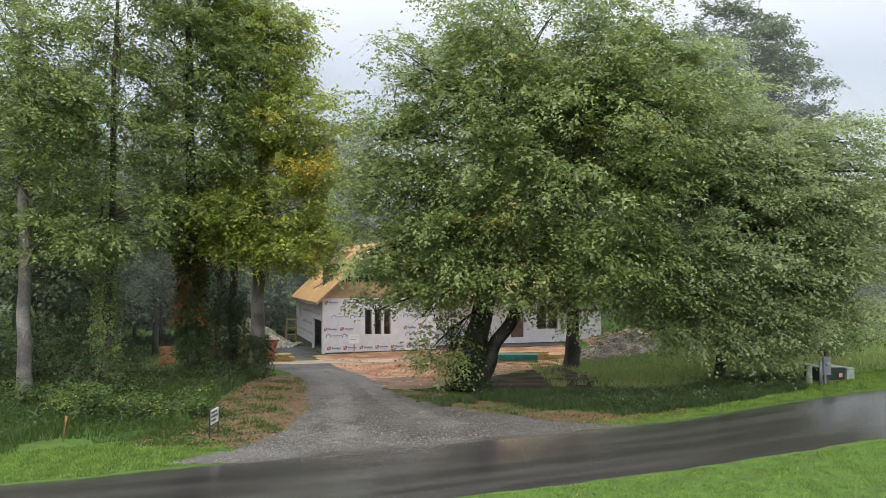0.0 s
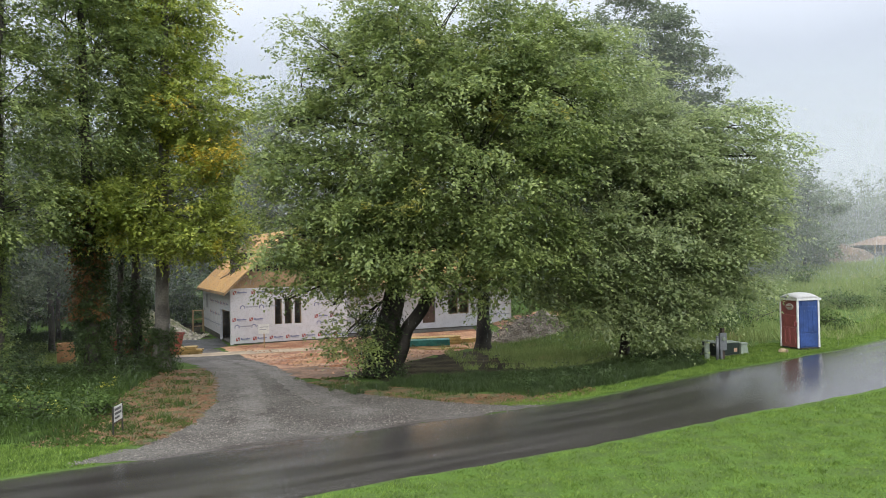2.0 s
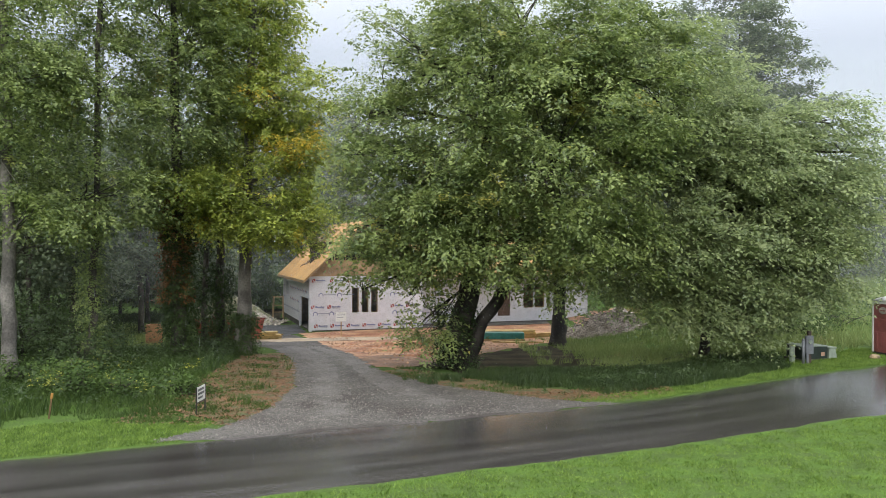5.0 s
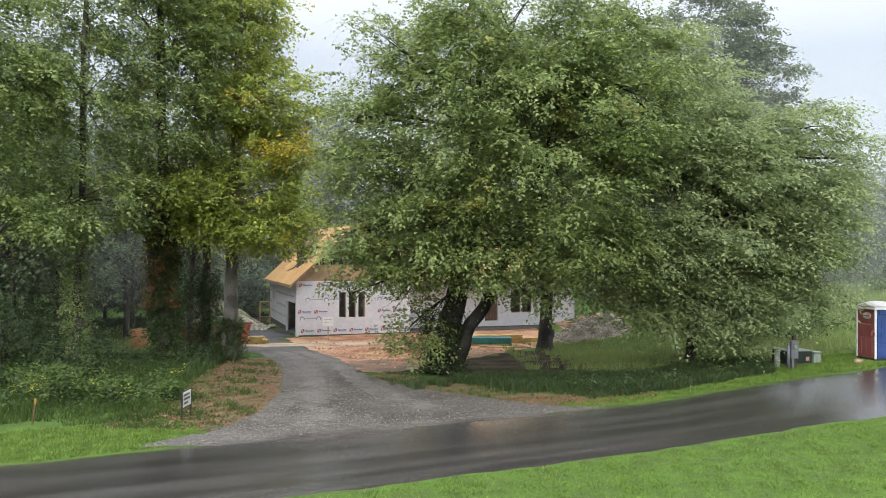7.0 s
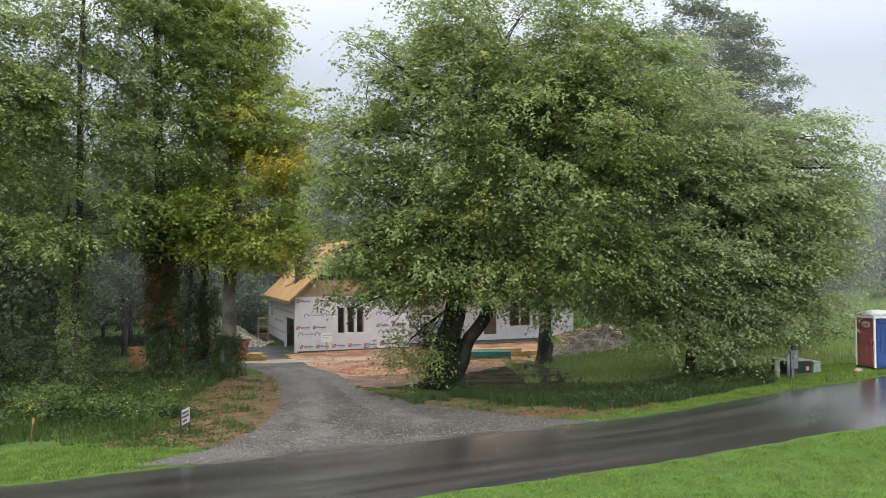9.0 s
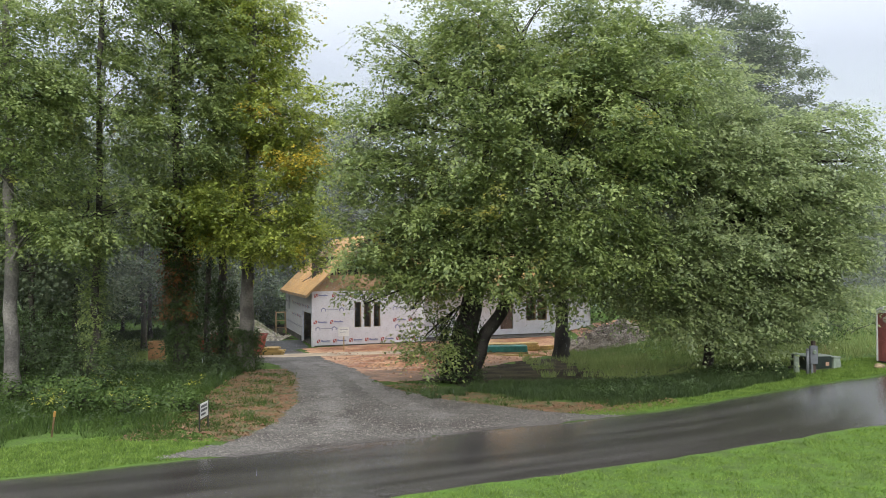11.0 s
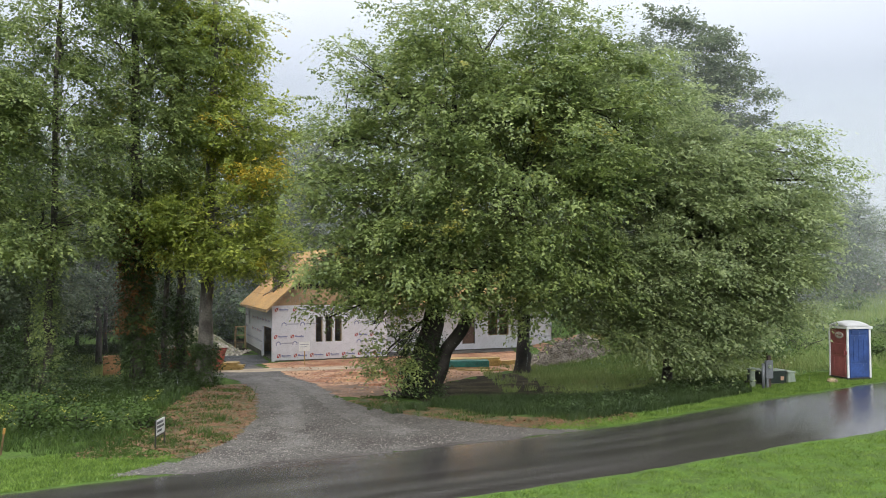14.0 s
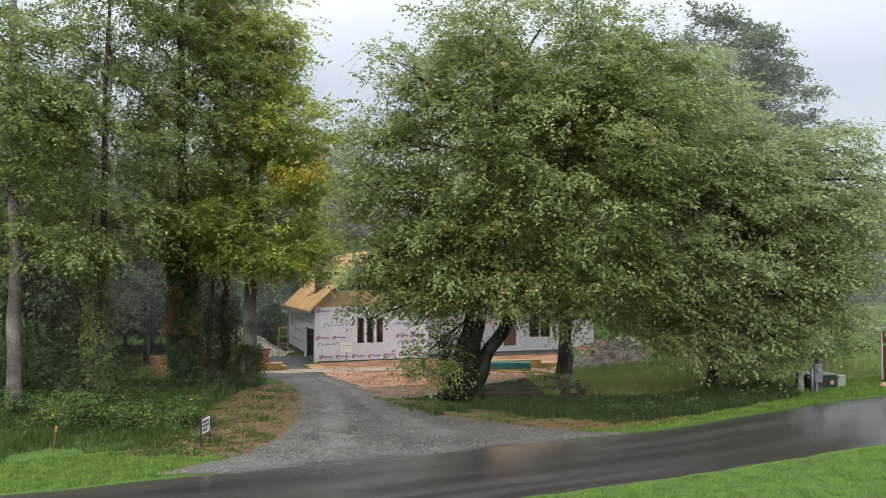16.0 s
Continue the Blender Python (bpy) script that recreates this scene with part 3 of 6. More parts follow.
# belt of trees behind the house
for i in range(17):
    x = -34 + i * 3.7 + rngw.uniform(-1, 1)
    y = 70 + rngw.uniform(-3, 8)
    h = rngw.uniform(16.5, 19.5) if x < 14 else rngw.uniform(14, 17)
    z = float(gz(x, y))
    wt = tree(straight(x, y, h, 0.25, rngw.uniform(-0.5, 0.5)),
         [(x, y, z + h * 0.84, 2.4, 2.2, h * 0.18), (x + rngw.uniform(-1, 1), y, z + h * 0.55, 3.2, 2.6, h * 0.22), (x, y - 0.8, z + h * 0.26, 3.2, 2.4, h * 0.2)],
         950, 15, 0.42, 1.1, 0.28, 0.4, M_LEAF_DARK, M_BARK, 200 + i, "tall tree in the belt behind the new house", holes=0.2, limbs=5, sides=7)
    tagged(wt, group="trees behind the house")


for i, (x, y, h) in enumerate([(39.5, 75, 11.2), (34.5, 72, 9.0), (44, 80, 9.2)]):
    z = float(gz(x, y))
    wt = tree(straight(x, y, h * 0.95, 0.16, 0.8), [(x + 0.4, y, z + h * 0.8, 2.0, 1.8, h * 0.2), (x - 1.6, y, z + h * 0.55, 2.2, 2.0, h * 0.22), (x + 2.4, y, z + h * 0.72, 1.7, 1.4, h * 0.1), (x + 0.3, y - 0.5, z + h * 0.28, 3.0, 2.2, h * 0.26)],
              750, 15, 0.30, 0.9, 0.25, 0.3, M_LEAF_DARK, M_BARK, 260 + i, "misty tree at the far corner of the meadow", holes=0.42, limbs=9, sides=7)
    tagged(wt, group="trees at the meadow's corner")

# far woods beyond the meadow
def far_wood(spots, seed, name, label, leaf=0.55, per=9, n=55):
    rng = np.random.default_rng(seed)
    V, F, o = [], [], 0
    tb = Tubes()
    for x, y, h, r in spots:
        z = float(gz(x, y))
        tb.add([(x, y, z - 0.2), (x, y, z + h * 0.5), (x, y, z + h * 0.68)], [0.13, 0.1, 0.04], 5, 0.05, 1)
        lob = [(x, y, z + h * 0.55, r * 0.85, r * 0.85, h * 0.34), (x, y - r * 0.2, z + h * 0.17, r, r, h * 0.18)]
        for _ in range(5):
            g = rng.uniform(0.3, 0.55)
            a = rng.uniform(0, 6.28)
            lob.append((x + r * 0.75 * math.cos(a), y + r * 0.75 * math.sin(a), z + h * rng.uniform(0.35, 0.88), r * g, r * g, r * g * 0.8))
        p, u, _ = in_lobes(lob, n, rng, 0.5, 0.2)
        v, f = leaves(p, u, per, 1.6, leaf, 0.35, 0.3, rng, 0.7)
        v[:, 2] = np.maximum(v[:, 2], gz(v[:, 0], v[:, 1]))
        V.append(v)
        F.append(f + o)
        o += len(v)
    nv = o
    V.append(np.array(tb.v))
    tf = np.array(tb.f) + nv
    F.append(np.concatenate([tf[:, (0, 1, 2)], tf[:, (0, 2, 3)]]))
    return tagged(array_mesh(name, np.concatenate(V), np.concatenate(F), M_LEAF_FAR), label, "woods", kind="stuff")


rngf = np.random.default_rng(9)
spots = []
for i in range(78):
    t = rngf.uniform(0, 1)
    x, y = 24 + 62 * t + rngf.normal(0, 2), 83 + 34 * t + rngf.uniform(0, 18)
    big = rngf.uniform(0, 1) ** 1.5
    spots.append((x, y, (5.5 + 11.0 * big) * (1.0 - 0.12 * t), 2.4 + 2.6 * big))
far_wood(spots, 3, "far_woods", "misty wood along the far side of the meadow", 0.46, 12, 165)
spots = [(rngf.uniform(40, 230), rngf.uniform(150, 200), rngf.uniform(13, 19), rngf.uniform(3.5, 5)) for _ in range(110)]
far_wood(spots, 4, "distant_woods", "pale distant wooded ridge in the rain", 0.8)
spots = [(rngf.uniform(-75, -32), rngf.uniform(25, 75), rngf.uniform(10, 14), rngf.uniform(2.4, 3.6)) for _ in range(70)] + [(rngf.uniform(-60, 20), rngf.uniform(80, 95), rngf.uniform(14, 18), 3.4) for _ in range(50)]
far_wood(spots, 6, "deep_woods", "dense green wood closing the view", 0.5, 9, 70)


# ---------- the new house ----------
HOUSE = pose(-9.28, 48.8, -0.86, 0, 0, 20)
M_WRAP = mat("white_house_wrap", (0.72, 0.72, 0.77), 0.45, 0.06, 1.2, 3.5, 0.3, second=(0.67, 0.67, 0.72), dist=0.02)
M_OSB = mat("wet_sheathing", (0.50, 0.29, 0.10), 0.6, 0.22, 0.8, 22, 0.3, second=(0.42, 0.23, 0.075), object_random=0.16)
M_TIMBER = mat("framing_timber", (0.46, 0.31, 0.16), 0.7, 0.2, 1.5, 12, 0.3, object_random=0.15)
M_WETBOARD = mat("dark_wet_board", (0.17, 0.09, 0.035), 0.6, 0.25, 2, 14, 0.3)
M_BLOCK = mat("foundation_block", (0.12, 0.11, 0.10), 0.85, 0.2, 2, 25, 0.5)
# near-black colour that stands for shade inside the buildings
M_INNER_SHADE = mat("interior_shade", (0.05, 0.042, 0.035), 0.9, 0.2)
M_RED = mat("red_print", (0.42, 0.06, 0.05), 0.5, 0.1)
M_BLUE = mat("blue_print", (0.22, 0.24, 0.42), 0.5, 0.1)
M_GREYINK = mat("grey_print", (0.45, 0.46, 0.54), 0.5, 0.1)

house = new("house")
house.matrix_world = HOUSE
tagged(house, "unfinished new house in white wrap with bare sheathed roof", "house")
T = 0.15          # wall thickness
WH = 3.42         # top of walls over the slab
GW, GD = 7.35, 12.4


def wall_with_holes(name, length, z0, z1, holes, material, place, parent):
    """A wall along x, its outer face at y = 0, with through openings (x0, z0, x1, z1)."""
    bm = bmesh.new()
    cut_x = sorted({0, length, *[h[0] for h in holes], *[h[2] for h in holes]})
    cut_z = sorted({z0, z1, *[h[1] for h in holes], *[h[3] for h in holes]})
    keep = {}
    for i in range(len(cut_x) - 1):
        for j in range(len(cut_z) - 1):
            mx, mz = (cut_x[i] + cut_x[i + 1]) / 2, (cut_z[j] + cut_z[j + 1]) / 2
            keep[i, j] = not any(h[0] < mx < h[2] and h[1] < mz < h[3] for h in holes)
    vs = {}

    def vert(i, j, k):
        if (i, j, k) not in vs:
            vs[i, j, k] = bm.verts.new((cut_x[i], k * T, cut_z[j]))
        return vs[i, j, k]
    for (i, j), on in keep.items():
        if not on:
            continue
        bm.faces.new((vert(i, j, 0), vert(i + 1, j, 0), vert(i + 1, j + 1, 0), vert(i, j + 1, 0)))
        bm.faces.new((vert(i, j + 1, 1), vert(i + 1, j + 1, 1), vert(i + 1, j, 1), vert(i, j, 1)))
        for di, dj, a, b in ((-1, 0, (i, j), (i, j + 1)), (1, 0, (i + 1, j + 1), (i + 1, j)), (0, -1, (i + 1, j), (i, j)), (0, 1, (i, j + 1), (i + 1, j + 1))):
            if not keep.get((i + di, j + dj), False):
                bm.faces.new((vert(*a, 0), vert(*b, 0), vert(*b, 1), vert(*a, 1)))
    bmesh.ops.recalc_face_normals(bm, faces=bm.faces[:])
    ob = part(name, bm, material, parent)
    ob.matrix_parent_inverse = Matrix.Identity(4)
    ob.matrix_basis = place
    return ob


WINDOWS = [(2.69, 1.12, 3.14, 2.70), (3.31, 1.12, 3.76, 2.70), (3.92, 1.12, 4.37, 2.70)]
front = wall_with_holes("wall", GW, 0.07, WH, WINDOWS, M_WRAP, pose(0, 0, 0), house)
left = wall_with_holes("wall", GD - 0.002, 0.0, WH, [(GD - 4.15, 0.0, GD - 0.35, 2.02), (GD - 10.75, 1.75, GD - 9.85, 2.75)], M_WRAP, pose(0, GD, 0, 0, 0, -90), house)
wall_with_holes("wall", 20.4 - GW, 0.12, WH, [(13.37 - GW, 0.5, 14.33 - GW, 2.45), (15.34 - GW, 1.03, 16.08 - GW, 2.63), (16.2 - GW, 1.03, 16.94 - GW, 2.63)], M_WRAP, pose(GW, 1.8, 0), house)
wall_with_holes("wall", GD - 1.8, 0.12, WH, [], M_WRAP, pose(20.4, 1.8, 0, 0, 0, 90), house)
wall_with_holes("wall", 20.4, 0.12, WH, [(5, 1, 6.2, 2.4), (12, 1, 14, 2.4)], M_WRAP, pose(20.4, GD, 0, 0, 0, 180), house)
wall_with_holes("wall", 1.64, 0.12, WH, [], M_WRAP, pose(GW, 0.16, 0, 0, 0, 90), house)
part("slab", one_box(0.1, 0.1, -0.3, 20.3, GD - 0.1, 0.05), M_BLOCK, house, "grey concrete floor")
part("foundation", one_box(0.02, 0.02, -0.35, GW - 0.02, 0.3, 0.065), M_BLOCK, house)
part("foundation", one_box(GW, 1.82, -0.35, 20.38, 2.1, 0.115), M_BLOCK, house)
part("foundation", one_box(-0.03, 4.3, -0.3, -0.004, GD, 0.32), M_BLOCK, house, "bare grey block course")
# inner partitions and deck, added so that the openings turn dark
part("partition", one_box(GW - 0.2, 0.4, 0.06, GW - 0.06, GD - 0.3, WH), M_TIMBER, house)
part("partition", one_box(7.6, 6.2, 0.06, 20.2, 6.32, WH), M_TIMBER, house)
part("partition", one_box(0.3, 6.5, 0.06, 7.0, 6.62, WH), M_TIMBER, house)
part("ceiling_deck", one_box(0.16, 0.16, WH - 0.12, 20.2, GD - 0.2, WH - 0.02), M_TIMBER, house)

# roofs
SLOPE = math.tan(radians(43))
PEAK = WH + (GW / 2) * SLOPE
OV = 0.38


def panel_mesh(w, d):
    bm = one_box(0, 0, 0, w, d, 0.022)
    me = bpy.data.meshes.new("panel")
    bm.to_mesh(me)
    bm.free()
    me.materials.append(M_OSB)
    return me


def put(me, name, parent, m):
    ob = new(name, me)
    ob.parent = parent
    ob.matrix_parent_inverse = Matrix.Identity(4)
    ob.matrix_basis = m
    return ob


PANEL = panel_mesh(2.43, 1.21)
HALF = panel_mesh(1.21, 1.21)
slope_len = (GW / 2 + OV) / math.cos(radians(43))
roof = put(None, "garage_roof", house, Matrix.Identity(4))
rr = random.Random(4)


def slope_panels(origin, along, upslope, length, height, parent, missing):
    """Sheathing panels in staggered courses over a roof slope."""
    a, u = Vector(along).normalized(), Vector(upslope).normalized()
    nrm = a.cross(u)
    rows = int(math.ceil(height / 1.22))
    for r in range(rows):
        hgt = min(1.21, height - r * 1.22)
        s = -1.21 if r % 2 else 0.0
        while s < length - 0.05:
            w = 2.43
            s0, s1 = max(s, 0), min(s + w, length)
            if s1 - s0 > 0.1 and not missing(r, s0):
                basis = Matrix((a, u, nrm)).transposed().to_4x4()
                me = PANEL if (s1 - s0 > 2.4 and hgt > 1.2) else None
                if me is None:
                    me = panel_mesh(s1 - s0 - 0.01, hgt)
                put(me, "panel", parent, Matrix.Translation(Vector(origin) + a * s0 + u * (r * 1.22) + nrm * rr.uniform(0, 0.012)) @ basis)
            s += 2.44


c43, s43 = math.cos(radians(43)), math.sin(radians(43))
eave_z = WH - OV * SLOPE + 0.12
slope_panels((-OV, GD + 0.2, eave_z), (0, -1, 0), (c43, 0, s43), GD + 0.55, slope_len, roof, lambda r, s: r == 3 and s < 5)
slope_panels((GW + OV, -0.35, eave_z), (0, 1, 0), (-c43, 0, s43), GD + 0.55, slope_len, roof, lambda r, s: r > 2 and s > 4)
# loose boards lying on the left slope
basis = Matrix(((0, -1, 0), (c43, 0, s43), (-s43, 0, c43))).transposed().to_4x4()
for s0_, u0_, L_, tw in ((6.6, 1.0, 2.6, 18), (7.4, 1.5, 2.2, 25), (9.6, 2.3, 1.6, 12), (4.0, 2.6, 1.8, 30)):
    ob = part("loose_board", one_box(0, 0, 0.03, L_, 0.16, 0.06), M_WETBOARD, roof, "dark wet board lying on the roof")
    ob.matrix_basis = Matrix.Translation(Vector((-OV, GD + 0.2, eave_z)) + Vector((0, -1, 0)) * s0_ + Vector((c43, 0, s43)) * u0_) @ basis @ pose(0, 0, 0, 0, 0, tw)
# rake boards, fascia and rafters
for sgn, x0 in ((1, -OV), (-1, GW + OV)):
    bm = bmesh.new()
    beam(bm, (x0, -0.33, eave_z - 0.08), (GW / 2, -0.33, eave_z - 0.08 + (GW / 2 + OV) * SLOPE), 0.04, 0.16)
    part("rake_board", bm, M_TIMBER, roof)
part("fascia", one_box(-OV - 0.03, -0.35, eave_z - 0.16, -OV, GD + 0.2, eave_z - 0.004), M_TIMBER, roof)
for i in range(15):
    y = 0.25 + i * 0.85
    for x0 in (-OV, GW + OV):
        bm = bmesh.new()
        beam(bm, (x0, y, eave_z - 0.10), (GW / 2, y, eave_z - 0.10 + (GW / 2 + OV) * SLOPE), 0.045, 0.15)
        part("rafter", bm, M_TIMBER, roof)
# front gable: sheathed foot, open studs above
OSB_TOP = 1.02
bm = bmesh.new()
q = [(0.0, WH + 0.004), (GW, WH + 0.004), (GW - OSB_TOP / SLOPE, WH + OSB_TOP), (OSB_TOP / SLOPE, WH + OSB_TOP)]
lo = [bm.verts.new((x, 0.01, z)) for x, z in q]
hi = [bm.verts.new((x, 0.06, z)) for x, z in q]
bm.faces.new(lo)
bm.faces.new(hi[::-1])
for i in range(4):
    bm.faces.new((lo[i], hi[i], hi[(i + 1) % 4], lo[(i + 1) % 4]))
bmesh.ops.recalc_face_normals(bm, faces=bm.faces[:])
part("gable_sheathing", bm, mat("pale_sheathing", (0.47, 0.31, 0.17), 0.65, 0.16, 0.9, 20, 0.3), house)
for i in range(9):
    x = 0.9 + i * (GW - 1.8) / 8
    top = PEAK - abs(x - GW / 2) * SLOPE - 0.05
    if top > WH + OSB_TOP + 0.05:
        part("stud", one_box(x - 0.03, 0.07, WH + OSB_TOP - 0.3, x + 0.03, 0.16, top), M_TIMBER, house)
for k in range(3):
    bm = bmesh.new()
    x = 1.7 + k * 1.5
    beam(bm, (x, 0.25, WH + 0.9), (x + 1.0, 0.25, WH + 2.1), 0.04, 0.09)
    part("truss_web", bm, M_TIMBER, house)
# dark board added behind the studs in place of the attic's shade
part("attic_shade_panel", one_box(0.6, 3.5, WH, GW - 0.6, 3.56, WH + 2.2), M_INNER_SHADE, house)

# main roof, ridge along the front
roof2 = put(None, "main_roof", house, Matrix.Identity(4))
MD = GD - 1.8
m_len = (MD / 2 + OV) / math.cos(radians(38))
c38, s38 = math.cos(radians(38)), math.sin(radians(38))
ez2 = WH - OV * math.tan(radians(38)) + 0.12
slope_panels((GW + 0.4, 1.8 - OV, ez2), (1, 0, 0), (0, c38, s38), 20.4 - GW, m_len, roof2, lambda r, s: r > 1 and s > 7)
slope_panels((20.8, GD + OV, ez2), (-1, 0, 0), (0, -c38, s38), 13, m_len, roof2, lambda r, s: r > 2)
for i in range(17):
    x = GW + 0.6 + i * 0.8
    for ya, yb in ((1.8 - OV, 1.8 + MD / 2), (GD + OV, 1.8 + MD / 2)):
        bm = bmesh.new()
        beam(bm, (x, ya, ez2 - 0.1), (x, yb, ez2 - 0.1 + (MD / 2 + OV) * math.tan(radians(38))), 0.045, 0.15)
        part("rafter", bm, M_TIMBER, roof2)

# windows: reveals and frames; posts between
for wi, (x0, z0, x1, z1) in enumerate(WINDOWS):
    part("window_opening_liner", one_box(x0 + 0.005, 0.12, z0, x0 + 0.04, 0.3, z1), M_TIMBER, house)
    part("window_opening_liner", one_box(x1 - 0.04, 0.12, z0, x1 - 0.005, 0.3, z1), M_TIMBER, house)
part("entry_door", one_box(13.4, 1.86, 0.5, 14.3, 1.92, 2.44, 0.01), mat("brown_door", (0.12, 0.065, 0.04), 0.5, 0.2, 2, 14, 0.2), house, "brown front door")
for x0, x1 in ((15.34, 16.08), (16.2, 16.94)):
    for a, b, c, d in ((x0, 1.03, x0 + 0.05, 2.63), (x1 - 0.05, 1.03, x1, 2.63), (x0, 1.03, x1, 1.08), (x0, 1.8, x1, 1.84)):
        part("window_frame", one_box(a + 0.002, 1.85, b, c - 0.002, 1.92, d), M_TIMBER, house)


# printed marks of the wrap, in bands round the walls
def flat_mark(name, outline, material):
    bm = bmesh.new()
    bm.faces.new([bm.verts.new((x, 0, z)) for x, z in outline])
    r = bmesh.ops.extrude_face_region(bm, geom=bm.faces[:])
    bmesh.ops.translate(bm, vec=(0, -0.003, 0), verts=[v for v in r["geom"] if isinstance(v, bmesh.types.BMVert)])
    bmesh.ops.recalc_face_normals(bm, faces=bm.faces[:])
    me = bpy.data.meshes.new(name)
    bm.to_mesh(me)
    bm.free()
    me.materials.append(material)
    return me


RED = flat_mark("mark", [(0, 0), (0.21, 0), (0.21, 0.22), (0, 0.22)], M_RED)
STRIPE = flat_mark("stripe", [(0, 0.22), (0.15, 0), (0.21, 0), (0.06, 0.22)], M_WRAP)
WORD = flat_mark("bar", [(0, 0.07), (0.56, 0.07), (0.56, 0.14), (0.42, 0.14), (0.42, 0.18), (0.38, 0.18), (0.38, 0.14), (0.10, 0.14), (0.10, 0.18), (0, 0.18)], M_BLUE)
SUB = flat_mark("bar", [(0.06, 0.01), (0.54, 0.01), (0.54, 0.03), (0.06, 0.03)], M_GREYINK)
HOUSEMARK = flat_mark("mark", [(0.02, 0), (0.07, 0), (0.07, 0.13), (0.17, 0.2), (0.27, 0.13), (0.27, 0.02), (0.32, 0.02), (0.32, 0.16), (0.17, 0.26), (0.02, 0.16)], M_BLUE)
SLOGAN = flat_mark("bar", [(0, 0.04), (0.74, 0.04), (0.74, 0.11), (0, 0.11)], M_GREYINK)


def print_band(z, length, place, holes, kind, start, pitch):
    x = start
    while x < length - 0.9:
        w = 0.9
        if not any(h[0] - 0.05 < x + w and x < h[2] + 0.05 and h[1] - 0.05 < z + 0.25 and z < h[3] + 0.05 for h in holes):
            if kind == 'red':
                put(RED, "mark", house, place @ pose(x, -0.004, z))
                put(STRIPE, "stripe", house, place @ pose(x, -0.008, z))
                put(WORD, "bar", house, place @ pose(x + 0.27, -0.004, z))
                put(SUB, "bar", house, place @ pose(x + 0.27, -0.004, z))
            else:
                put(HOUSEMARK, "mark", house, place @ pose(x, -0.004, z))
                put(SLOGAN, "bar", house, place @ pose(x + 0.36, -0.004, z + 0.05))
        x += pitch


I4 = Matrix.Identity(4)
for z, kind, st, pi_ in ((3.05, 'red', -0.35 + 0.5, 1.12), (2.15, 'blue', 0.55, 1.15), (1.40, 'red', 0.1, 1.02), (0.98, 'blue', 0.2, 1.02), (0.22, 'red', 0.3, 1.02)):
    print_band(z, GW, I4, WINDOWS, kind, st, pi_)
lm = pose(0, GD, 0, 0, 0, -90)
for z, kind in ((2.95, 'blue'), (2.3, 'red'), (1.5, 'red'), (0.8, 'blue')):
    print_band(z, GD, lm, [(GD - 4.15, 0, GD - 0.35, 2.02), (GD - 10.75, 1.75, GD - 9.85, 2.75)], kind, 0.3, 1.15)
mm_ = pose(GW, 1.8, 0)
for z, kind in ((2.9, 'blue'), (0.72, 'blue')):
    print_band(z, 20.4 - GW, mm_, [(6.02, 0.5, 6.98, 2.45), (7.9, 1.0, 9.6, 2.7)], kind, 0.3, 1.15)


